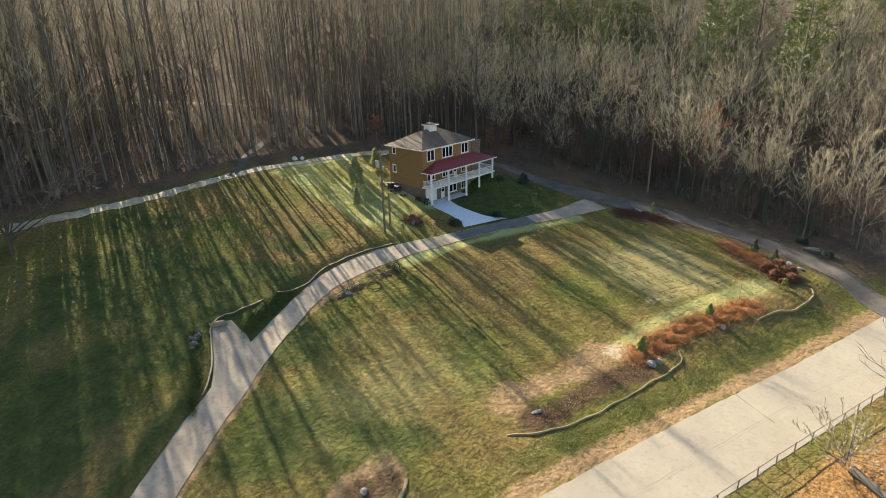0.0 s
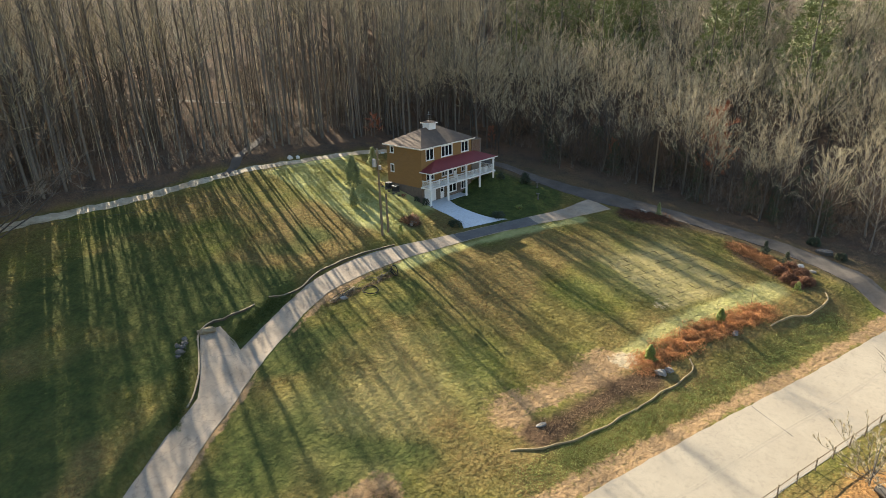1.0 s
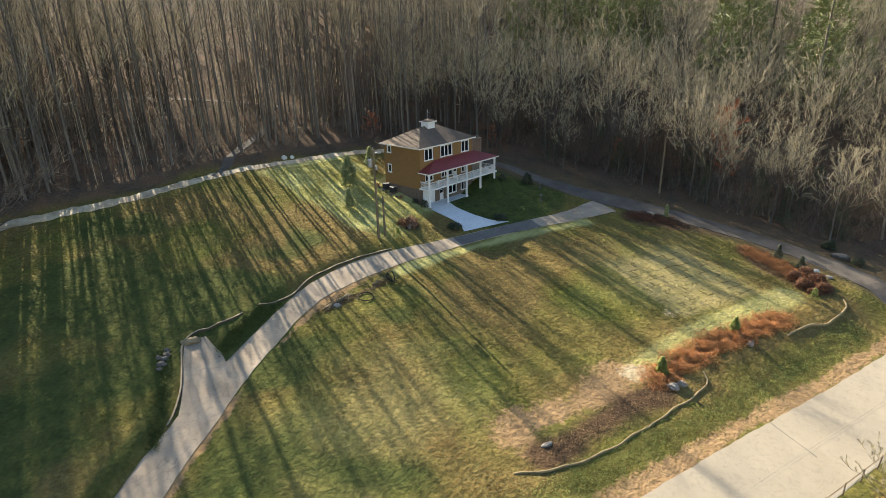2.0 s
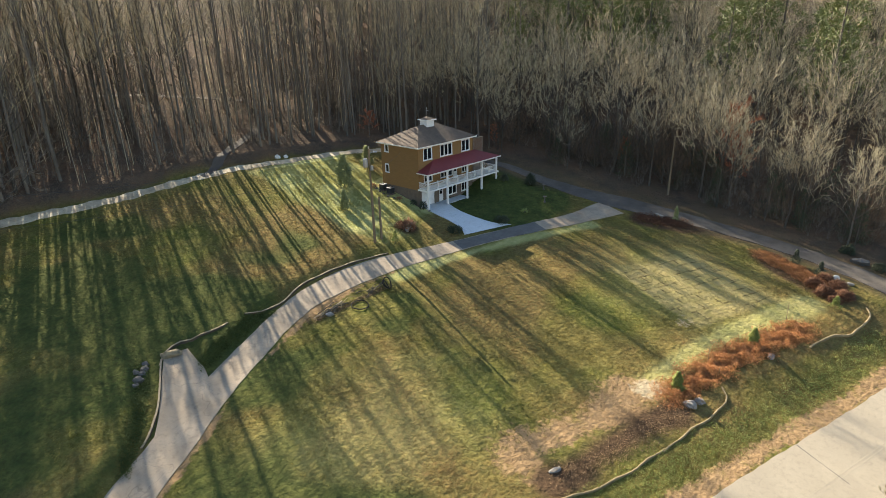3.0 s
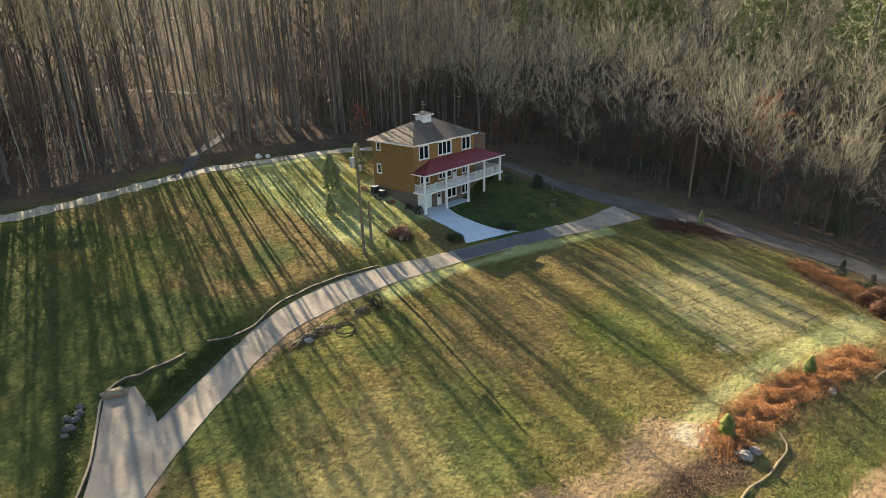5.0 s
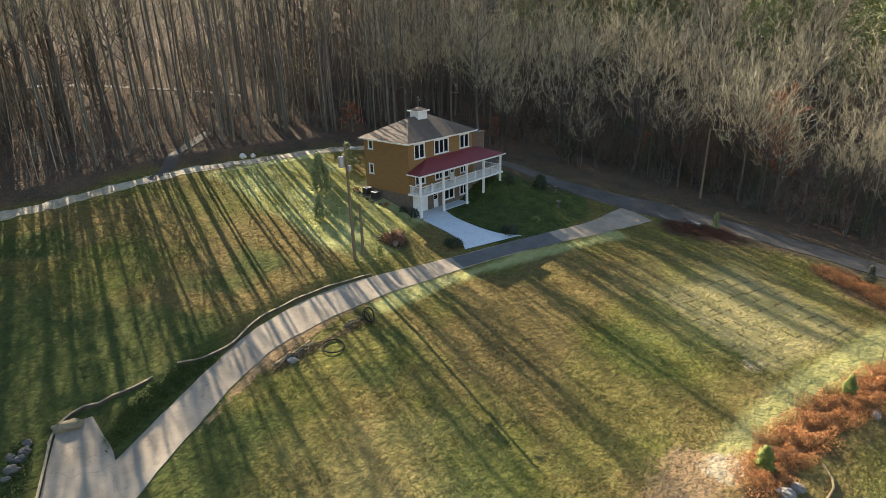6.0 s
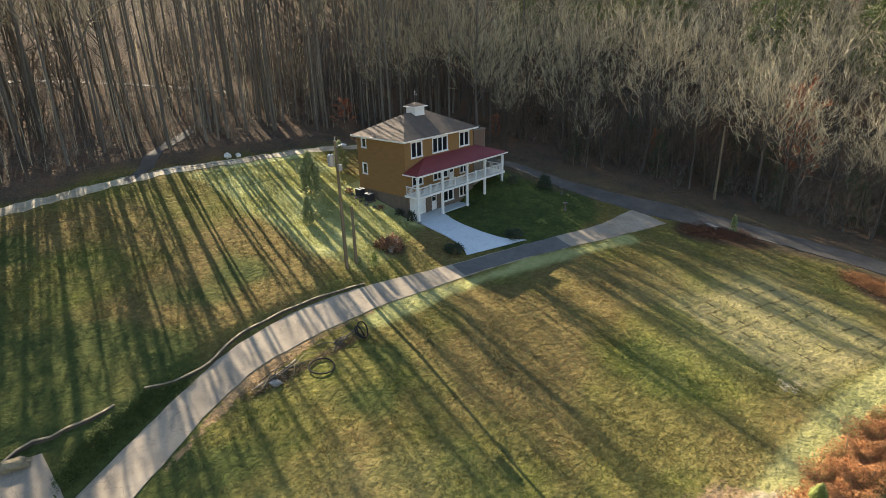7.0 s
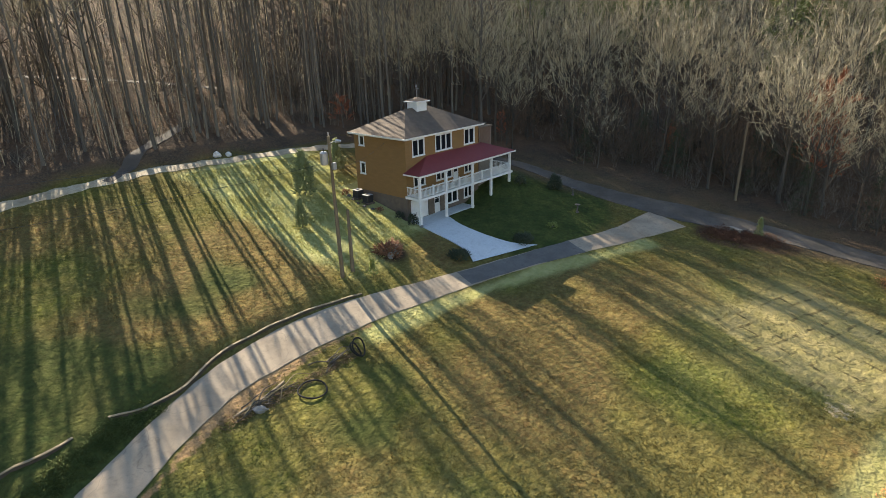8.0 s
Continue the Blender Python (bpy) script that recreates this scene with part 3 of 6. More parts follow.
def strip(name, pts, widths, mat, label, lift=0.05, rough=0.04, cross=8, kind="structure", category="road"):
    """A paved strip laid on the land, with a ragged edge and a thickness."""
    c = smooth_line(pts)
    t = np.gradient(c, axis=0)
    t /= np.hypot(t[:, 0], t[:, 1])[:, None]
    n = np.stack([-t[:, 1], t[:, 0]], 1)
    s = np.concatenate([[0], np.cumsum(np.hypot(*np.diff(c, axis=0).T))])
    at = np.linspace(0, 1, len(widths))
    if len(widths) == len(pts):
        at = np.concatenate([[0], np.cumsum(np.hypot(*np.diff(np.array(pts, float), axis=0).T))])
        at /= at[-1]
    w = np.interp(s / s[-1], at, widths)
    V, m = [], cross + 3
    for i in range(len(c)):
        e0, e1 = rough * math.sin(s[i] * 1.1) + rough * math.sin(s[i] * 2.7 + 1), rough * math.sin(s[i] * 1.3 + 2) + rough * math.sin(s[i] * 3.1)
        lo, hi = -w[i] / 2 + e0, w[i] / 2 + e1
        for k in range(m):
            o = lo + (hi - lo) * (min(max(k - 1, 0), cross) / cross)
            x, y = c[i] + n[i] * o
            V.append((x, y, gz(x, y) + (lift if 0 < k < m - 1 else -0.12)))
    F = [(i * m + k, i * m + k + 1, (i + 1) * m + k + 1, (i + 1) * m + k) for i in range(len(c) - 1) for k in range(m - 1)]
    return tagged(new(name, tri_mesh(name, V, [f[::-1] for f in F], mat, True)), label, category, kind=kind)


LANE = [(-90, 27.5), (-60, 26.5), (-38.5, 25.2), (-31, 24.7), (-21, 25.3), (-13.4, 25.4), (-7, 24.3), (0, 23.2), (6, 21.8), (13, 18), (18.5, 11.5), (21.3, 4.5), (21.6, -3), (22.0, -9.5), (23.4, -17), (24.9, -25), (25.3, -33), (24.9, -40), (23, -47), (19.5, -54), (17, -58)]
BED_LINE = [(-13, -38.6), (-8.5, -39.2), (-4, -40.2), (0.5, -41.6), (5.8, -43.4)]
build_ground()
road_pts = [(x, -41.06 - 0.281 * (x + 32.5) - 3.45) for x in (-260, -160, -90, -60, -32, 0, 30, 60, 90, 160, 260)]
strip("road", road_pts, [6.7] * 3, M_ROAD, "pale sun-bleached two-lane country road", 0.035, 0.03, 10)
strip("driveway", DRIVE, [3.0, 3.0, 3.0, 3.0, 3.0, 2.65, 2.5, 2.4, 2.6, 3.0, 3.2, 2.9, 2.5, 2.2, 2.1, 2.3, 2.8, 4.4], M_DRIVE, "grey asphalt driveway curving up the lawn", 0.05, 0.025, category="driveway")
strip("asphalt_stretch", DRIVE[13:16], [2.0, 1.95, 2.4], M_DARKPAVE, "darker stretch of the driveway", 0.056, 0.03, category="driveway")
strip("side_lane", LANE[10:], [2.3, 2.4, 2.6, 3.6, 5.0, 3.6, 3.3, 3.3, 3.5, 4.0, 4.4], M_ASPHALT, "asphalt side drive skirting the woods, their shade put in its colour", 0.068, 0.08, category="lane")
strip("lane", LANE[:11], [2.0, 1.9, 1.7, 1.4, 1.5], M_LANE, "narrow pale gravel lane along the woods", 0.045, 0.13, category="lane")
strip("hill_track", [(-18.5, 25.2), (-15.8, 27.0), (-12.8, 29.2), (-9, 31.5), (-5.5, 33.6), (-3.2, 34.8)], [1.0, 1.1, 1.1, 0.9], M_TRACK, "narrow pale track climbing into the woods", 0.05, 0.05, category="track")
strip("hill_track", [(-30, 57.5), (-16.5, 56.8), (-12.2, 54.6), (-7.1, 51.5), (-0.9, 47.1), (4.1, 42.6)], [1.0, 0.9, 0.8], M_TRACK, "faint leaf-strewn track along the hillside", 0.05, 0.12, category="track")
for off, name in ((-0.12, "yellow_line"), (0.12, "yellow_line")):
    strip(name, [(x, y + off) for x, y in road_pts], [0.07, 0.07], M_BLINE, "faded yellow centre line on the road", 0.042, 0.0, 1, category="road marking")


# the shadow of a wire, laid on the road as a dark strip
strip("road_wire_shadow", [(-10.3, -47.4), (-11.1, -49.2), (-11.9, -51.0)], [0.07, 0.06, 0.04], M_DARKPAVE, "thin dark strip painted as a wire's shadow across the road", 0.044, 0.02, 1, category="road marking")


# ---------------------------------------------------------------- trees
def cones(P, Q, R, sides=3):
    """Thin tapering twigs from P to Q, as vertex and triangle arrays."""
    P, Q, R = np.asarray(P), np.asarray(Q), np.asarray(R)
    d = Q - P
    d = d / np.maximum(np.linalg.norm(d, axis=1), 1e-6)[:, None]
    up = np.where(np.abs(d[:, 2:3]) > 0.95, np.array([[1.0, 0, 0]]), np.array([[0, 0, 1.0]]))
    a = np.cross(d, up)
    a /= np.linalg.norm(a, axis=1)[:, None]
    b = np.cross(d, a)
    n = len(P)
    V = np.zeros((n, sides + 1, 3))
    for k in range(sides):
        w = 2 * math.pi * k / sides
        V[:, k] = P + R[:, None] * (a * math.cos(w) + b * math.sin(w))
    V[:, sides] = Q
    i = np.arange(n)[:, None] * (sides + 1)
    F = np.concatenate([np.concatenate([i + k, i + (k + 1) % sides, i + sides], 1) for k in range(sides)])
    return V.reshape(-1, 3), F


def slivers(P, Q, R, rng):
    """The finest twigs, each a single tapering blade turned at random about its own line."""
    P, Q, R = np.asarray(P, float), np.asarray(Q, float), np.asarray(R, float)
    d = Q - P
    d /= np.maximum(np.linalg.norm(d, axis=1), 1e-6)[:, None]
    a = np.cross(d, rng.normal(0, 1, d.shape))
    a /= np.maximum(np.linalg.norm(a, axis=1), 1e-6)[:, None]
    V = np.stack([P + a * R[:, None], P - a * R[:, None], Q], 1).reshape(-1, 3)
    return V, np.arange(len(V)).reshape(-1, 3)


def joined(parts):
    V, F, n = [], [], 0
    for v, f in parts:
        V.append(np.asarray(v, float).reshape(-1, 3))
        F.append(np.asarray(f, int).reshape(-1, 3) + n)
        n += len(V[-1])
    return np.concatenate(V), np.concatenate(F)


def tube_tris(pts, radii, sides):
    s = Shape().tube(pts, radii, sides, cap=False)
    return s.v, [t for f in s.f for t in ((f[0], f[1], f[2]), (f[0], f[2], f[3]))]


def bare_tree(seed, height, start, limbs, subs, twigs, lean=0.35, fat=1.0, reach=0.30, leaf=1.0):
    """A leafless hardwood: trunk and limbs in one mesh, branches and twigs in the other."""
    rng = np.random.default_rng(seed)
    n = 7
    bend = rng.normal(0, 0.007 * height, (n, 2)).cumsum(0) * 0.5
    tz = np.linspace(0, height * 0.93, n)
    tr = fat * height * 0.0075 * (1 - 0.93 * (tz / tz[-1]) ** 1.9) + 0.012
    trunk_pts = [Vector((*(bend[i] if i else (0, 0)), tz[i])) for i in range(n)]
    trunk_pts[0].z = -0.4
    tr[0] *= 1.35
    wood = [tube_tris(trunk_pts, list(tr), 6)]
    BP, BQ, BR, TP, TQ, TR = [], [], [], [], [], []
    for l in range(limbs):
        f = start + (0.97 - start) * (l + rng.random()) / limbs
        k = min(int(f * (n - 1)), n - 2)
        p = trunk_pts[k].lerp(trunk_pts[k + 1], f * (n - 1) - k)
        az = l * 2.4 + rng.normal(0, 0.5)
        out = lean + 0.35 * rng.random()
        size = height * reach * (1.12 - 0.75 * (f - start) / (1 - start)) * rng.uniform(0.75, 1.2)
        d = Vector((math.cos(az) * out, math.sin(az) * out, 0.75)).normalized()
        mid = p + d * size * 0.5 + Vector(rng.normal(0, 0.03 * size, 3))
        end = mid + (d * 0.7 + Vector((0, 0, 0.35))).normalized() * size * 0.5 + Vector(rng.normal(0, 0.04 * size, 3))
        r0 = float(np.interp(p.z, tz, tr)) * 0.55
        wood.append(tube_tris([p, mid, end], [r0, r0 * 0.6, 0.008], 4))
        for j in range(subs):
            g = 0.25 + 0.75 * (j + rng.random()) / subs
            q = p.lerp(mid, g * 2) if g < 0.5 else mid.lerp(end, g * 2 - 1)
            side = Vector(rng.normal(0, 1, 3))
            e = (d * 0.8 + side * 0.45 + Vector((0, 0, 0.35))).normalized()
            ln = size * rng.uniform(0.25, 0.5) * (1.15 - 0.5 * g)
            q2 = q + e * ln
            BP.append(q), BQ.append(q2), BR.append(0.010 + 0.2 * r0)
            for w in range(twigs):
                h = 0.2 + 0.8 * (w + rng.random()) / twigs
                s = q.lerp(q2, h)
                e2 = (e + Vector(rng.normal(0, 0.5, 3)) + Vector((0, 0, 0.15))).normalized()
                TP.append(s), TQ.append(s + e2 * rng.uniform(0.5, 1.15) * (0.045 * height + 0.3)), TR.append(leaf * rng.uniform(0.006, 0.011))
    crown = joined([cones(BP, BQ, np.array(BR)), slivers(TP, TQ, 1.45 * np.array(TR), rng)])
    return joined(wood), crown


def domed_tree(seed, height, width, low, limbs, subs, twigs, wide=0.024, fork=0.3):
    """A broad hardwood in winter: a forking trunk whose limbs sweep up to a rounded crown of fine twigs."""
    rng = np.random.default_rng(seed)
    n = 6
    bend = rng.normal(0, 0.012 * height, (n, 2)).cumsum(0) * 0.6
    tz = np.linspace(0, height * 0.8, n)
    tr = height * 0.0085 * (1 - 0.9 * (tz / tz[-1]) ** 1.2) + 0.015
    trunk = [Vector((*(bend[i] if i else (0, 0)), tz[i] if i else -0.4)) for i in range(n)]
    tr[0] *= 1.3
    wood = [tube_tris(trunk, list(tr), 6)]
    BP, BQ, BR, TP, TQ, TR = [], [], [], [], [], []
    mid_z, half = height * (1 + low) / 2, height * (1 - low) / 2
    for l in range(limbs):
        az = l * 2.4 + rng.normal(0, 0.3)
        el = math.asin(-0.35 + 1.33 * (l + rng.random()) / limbs)
        k = rng.uniform(0.82, 1.06)
        end = Vector((math.cos(az) * math.cos(el) * width / 2 * k, math.sin(az) * math.cos(el) * width / 2 * k, mid_z + half * math.sin(el) * k)) + Vector((*bend[-1], 0)) * 0.5
        z0 = height * (fork + 0.32 * rng.random()) * min(1.0, 0.55 + 0.55 * end.z / height)
        z0 = min(z0, end.z * 0.75)
        f = z0 / tz[-1] * (n - 1)
        i = min(int(f), n - 2)
        p = trunk[i].lerp(trunk[i + 1], f - i)
        run = end - p
        m1 = p + Vector((run.x * 0.42, run.y * 0.42, run.z * 0.28)) + Vector(rng.normal(0, 0.02 * height, 3))
        m2 = p + Vector((run.x * 0.8, run.y * 0.8, run.z * 0.66)) + Vector(rng.normal(0, 0.02 * height, 3))
        r0 = float(np.interp(z0, tz, tr)) * 0.5
        wood.append(tube_tris([p, m1, m2, end], [r0, r0 * 0.75, r0 * 0.45, 0.012], 4))
        for j in range(subs):
            g = 0.3 + 0.7 * (j + rng.random()) / subs
            q = m1.lerp(m2, (g - 0.3) / 0.35) if g < 0.65 else m2.lerp(end, (g - 0.65) / 0.35)
            e = (run.normalized() * 0.8 + Vector(rng.normal(0, 0.5, 3)) + Vector((0, 0, 0.4))).normalized()
            ln = height * rng.uniform(0.06, 0.13)
            q2 = q + e * ln
            BP.append(q), BQ.append(q2), BR.append(0.018 + 0.12 * r0)
            for w in range(twigs):
                t = q.lerp(q2, 0.15 + 0.85 * (w + rng.random()) / twigs)
                e2 = (e * 0.9 + Vector(rng.normal(0, 0.48, 3)) + Vector((0, 0, 0.3))).normalized()
                TP.append(t), TQ.append(t + e2 * height * rng.uniform(0.03, 0.065)), TR.append(wide * rng.uniform(0.6, 1.2))
    V, F = joined(wood)
    web = [(36 + 16 * l, 36 + 16 * l + 1, 6 * min(5, 1 + l % 4)) for l in range(limbs)]
    return (V, np.concatenate([F, np.array(web)])), joined([cones(BP, BQ, np.array(BR)), slivers(TP, TQ, TR, rng)])


def pine(seed, height, tufts, width=0.17, low=0.3):
    """An evergreen: trunk, and boughs of short needle sprays."""
    rng = np.random.default_rng(seed)
    trunk = tube_tris([(0, 0, -0.3), (0.05, 0, height * 0.5), (0, 0.05, height * 0.98)], [height * 0.011, height * 0.007, 0.02], 6)
    P, Q, R = [], [], []
    for i in range(tufts):
        f = low + (1 - low) * rng.random() ** 1.15
        rad = width * height * (1.05 - (f - low) / (1 - low)) ** 0.75 * (0.35 + 0.65 * rng.random() ** 0.5) * (0.8 + 0.3 * math.sin(f * 40))
        az = rng.random() * 6.283
        c = np.array([math.cos(az) * rad, math.sin(az) * rad, f * height])
        for k in range(9):
            d = np.array([math.cos(az), math.sin(az), 0.3]) * 0.6 + rng.normal(0, 0.55, 3)
            ln = height * 0.027 * rng.uniform(0.6, 1.3)
            P.append(c + rng.normal(0, 0.012 * height, 3)), Q.append(P[-1] + d * ln), R.append(ln * 0.13)
    return trunk, slivers(P, Q, R, rng)


def place_tree(name, trunk, crown, m, label, category, group):
    root = new(name)
    root.matrix_basis = m
    tagged(root, label, category, group)
    for n_, me in (("trunk", trunk), ("crown", crown)):
        new(n_, me).parent = root
    return root


rng = np.random.default_rng(7)
NEAR = []
for s in range(9):
    h = (29.0, 31.0, 27.0, 33.0, 30.0, 16.5, 18.5, 15.0, 19.5)[s]
    if s < 5:
        w, c = bare_tree(s, h, 0.42, 11, 5, 7, 0.28, 0.7, 0.25)
    else:
        w, c = bare_tree(s, h, 0.2, 15, 6, 9, 0.5, 1.0, 0.42, 1.75)
    NEAR.append((tri_mesh("trunk", *w, M_BARK), tri_mesh("crown", *c, M_TWIG)))
DOMES = [domed_tree(140 + s, (18.0, 20.0, 16.5, 19.0, 17.5)[s], (9.0, 10.0, 9.5, 8.5, 10.5)[s], (0.36, 0.42, 0.3, 0.4, 0.34)[s], 20, 6, 9, 0.018) for s in range(5)]
FAR = [domed_tree(150 + s, (18.0, 20.0, 16.5, 19.0, 17.5)[s], (9.0, 10.0, 9.5, 8.5, 10.5)[s], (0.36, 0.42, 0.3, 0.4, 0.34)[s], 13, 5, 8, 0.032) for s in range(5)]
DOME_MESH = [(tri_mesh("trunk", *w, M_DARKBARK), tri_mesh("crown", *c, M_TWIG)) for w, c in DOMES]
PINES = [pine(60 + s, (15.0, 13.0, 16.5)[s], 330, 0.22, 0.25) for s in range(3)]


def in_woods(x, y):
    back = y > 27.6 + 0.9 * math.sin(x * 0.7) - 0.6 * min(max(x - 2, 0), 24)
    east = edge_dist(x, y) > 0.3 + 0.8 * math.sin(y * 0.5)
    clear = float(line_dist(np.array(x), np.array(y), LANE)) > 3.0 and road_side(x, y) < -6
    return (back or east) and clear and y > -60


def eastern(x, y):
    """The broad-crowned woods on the eastern slope."""
    return edge_dist(x, y) > 0 and y < 14 + 0.55 * (x - 30)


spots = []
for gx in np.arange(-84, 130, 4.3):
    for gy in np.arange(-60, 96, 4.3):
        x, y = gx + rng.uniform(-2.0, 2.0), gy + rng.uniform(-2.0, 2.0)
        if not in_woods(x, y) or eastern(x, y):
            continue
        if -14 < x < 10 and 26 < y < 62 and rng.random() < (1.0 if y < 46 else 0.7):
            continue
        if 8 < x < 50 and 14 < y < 62 and rng.random() < 0.5:
            continue
        if y > 28 and edge_dist(x, y) < 4 and rng.random() < (0.1 if x < -18 else 0.25 if x > 24 else 0.72 if y < 74 else 0.45):
            continue
        if math.hypot(x + 60, y + 58) > 200:
            continue
        spots.append((max(y - 28, edge_dist(x, y)), x, y))
# tall trees in clumps on the hill, lined up with the sun to shade the lawn
stand = []


def clumps(count, x0, x1, y0, y1, most):
    for _ in range(4000):
        if count <= 0:
            break
        x, y = rng.uniform(x0, x1), rng.uniform(y0, y1)
        if not in_woods(x, y) or any(math.hypot(x - p, y - q) < 2.6 for p, q in stand):
            continue
        count -= 1
        for k in range(rng.integers(2, most + 1)):
            d, e = 3.4 * k + rng.uniform(-0.5, 0.5), rng.normal(0, 0.3)
            p, q = x + 0.284 * d + 0.959 * e, y + 0.959 * d - 0.284 * e
            if in_woods(p, q):
                stand.append((p, q))


clumps(24, 5, 46, 17, 46, 4)
clumps(14, -13, 8, 28, 38, 3)
shade_rows = len(stand)
# close rows behind the house and beside the track, added to deepen lawn shadows
for x, y, count in ((1.9, 28.6, 4), (10.3, 27.2, 4), (-5.8, 28.8, 3), (25.0, 22.0, 3), (28.0, 22.6, 3), (31.0, 21.5, 3), (36.5, 24.5, 3)):
    for k in range(count):
        stand.append((x + 0.284 * 2.1 * k + 0.35 * math.sin(5.0 * k + x), y + 0.959 * 2.1 * k))
shade_rows = range(shade_rows, len(stand))
clumps(20, -42, -13, 29, 54, 3)
clumps(24, -76, -36, 28, 52, 4)
clumps(28, -64, -36, 28, 48, 4)
spots = [p for p in spots if all(math.hypot(p[1] - q, p[2] - r) > 2.0 for q, r in stand) and not (-62 < p[1] < 6 and p[2] < 60 and rng.random() < 0.4)]
spots.sort()
SLIM, TALL = [], []
for s in range(3):
    w, c = bare_tree(90 + s, (29.0, 32.0, 27.0)[s], 0.66, 9, 4, 4, 0.24, 0.6, 0.13, 1.0)
    SLIM.append((tri_mesh("trunk", *w, M_BARK), tri_mesh("crown", *c, M_TWIG)))
    w, c = bare_tree(80 + s, (36.0, 38.0, 34.0)[s], 0.34, 18, 4, 5, 0.22, 0.5, 0.14, 1.0)
    TALL.append((tri_mesh("trunk", *w, M_BARK), tri_mesh("crown", *c, M_TWIG)))
for i, (x, y) in enumerate(stand):
    place_tree("tulip_tree", *(TALL if x > 12 or x < -13 or y > 40 or i in shade_rows else SLIM)[i % 3], pose(x, y, gz(x, y), 0, 0, 47 * i) @ Matrix.Scale(rng.uniform(0.85, 1.1) * (0.93 if x > 12 else 1.0), 4), "very tall straight bare hardwood with a narrow crown", "tree", "tall stand on the hill")


def stamped(vf, x, y, s, a):
    v, f = np.asarray(vf[0], float), vf[1]
    c, n = math.cos(a) * s, math.sin(a) * s
    return np.stack([v[:, 0] * c - v[:, 1] * n + x, v[:, 0] * n + v[:, 1] * c + y, v[:, 2] * s + gz(x, y)], 1), f


far_wood, far_twigs, pine_trunks, pine_crowns = [], [], [], []
near_count = dome_count = 0
for depth, x, y in spots:
    a, s = rng.uniform(0, 6.28), rng.uniform(0.8, 1.12)
    if depth < 30 and near_count < 130:
        k = rng.integers(0, 5)
        if x < -26 and rng.random() < 0.6 or x > 24 and rng.random() < 0.6:
            k, s = rng.integers(5, 9), 1.55 * s
        label = "bare spreading hardwood tree with tan twigs" if k >= 5 else "tall slender bare hardwood tree with grey trunk"
        place_tree("bare_tree", *NEAR[k], pose(x, y, gz(x, y), 0, 0, math.degrees(a)) @ Matrix.Scale(s, 4), label, "tree", "trees of the wood")
        near_count += 1
        continue
    k = rng.integers(0, 5)
    s *= 0.55 if -34 < x < 26 else 1.2
    far_wood.append(stamped(FAR[k][0], x, y, s, a))
    far_twigs.append(stamped(FAR[k][1], x, y, s, a))

# broad crowns on the eastern slope, with pines in drifts higher up
er = np.random.default_rng(17)
DRIFTS = ((65, 17, 8), (68, 6, 8), (76, -14, 8), (68, -34, 7), (76, -32, 7), (84, -16, 7), (63, -17, 5), (90, 12, 10), (98, -28, 9))
east_spots = []
for gx in np.arange(20, 128, 5.0):
    for gy in np.arange(-58, 60, 5.0):
        x, y = gx + er.uniform(-2.1, 2.1), gy + er.uniform(-2.1, 2.1)
        if in_woods(x, y) and eastern(x, y):
            east_spots.append((edge_dist(x, y), x, y))
for depth, x, y in sorted(east_spots):
    a, s = er.uniform(0, 6.28), er.uniform(0.62, 1.16)
    drift = max(1 - math.hypot(x - cx, y - cy) / r for cx, cy, r in DRIFTS)
    if depth > 22 and (drift > 0 and er.random() < 0.42 or er.random() < 0.05):
        k = er.integers(0, 3)
        s = 1.5 * s + 0.1
        pine_trunks.append(stamped(PINES[k][0], x, y, s, a))
        pine_crowns.append(stamped(PINES[k][1], x, y, s, a))
        continue
    k = er.integers(0, 5)
    if depth < 9:
        s *= 0.85
    if math.hypot(x - 38.5, y + 27.5) < 4.5:
        continue
    if y < -24 and depth < 16:
        place_tree("spreading_tree", *NEAR[5 + k % 4], pose(x, y, gz(x, y), 0, 0, math.degrees(a)) @ Matrix.Scale(0.85 * s, 4), "bare spreading hardwood tree with pale tan twigs", "tree", "open trees by the side drive")
        continue
    if dome_count < 200:
        place_tree("broad_tree", *DOME_MESH[k], pose(x, y, gz(x, y), 0, 0, math.degrees(a)) @ Matrix.Scale(s, 4), "bare broad-crowned hardwood with fine pale tan twigs", "tree", "broad trees of the eastern slope")
        dome_count += 1
    else:
        far_wood.append(stamped(FAR[k][0], x, y, s, a))
        far_twigs.append(stamped(FAR[k][1], x, y, s, a))

# more broad crowns that shade the side lawn and the western lawn
for x0, x1, y0, y1, count, size in ((18, 34, 10, 26, 24, 0.92), (-26, -9, 38, 60, 10, 1.12), (-51, -38, 28.5, 40, 7, 1.25), (31, 35, -36, -23, 7, 0.85)):
    made = []
    for _ in range(600):
        x, y = er.uniform(x0, x1), er.uniform(y0, y1)
        if len(made) >= count or not in_woods(x, y) or any(math.hypot(x - p, y - q) < 3.4 for p, q in made):
            continue
        made.append((x, y))
        place_tree("broad_tree", *DOME_MESH[len(made) % 5], pose(x, y, gz(x, y), 0, 0, 61 * len(made)) @ Matrix.Scale(size * er.uniform(0.85, 1.1), 4), "bare broad-crowned hardwood with fine pale tan twigs", "tree", "broad trees of the northern slope")

# a thicket of many-stemmed small trees along the foot of the slope
THICKET, HILLBRUSH = [], []
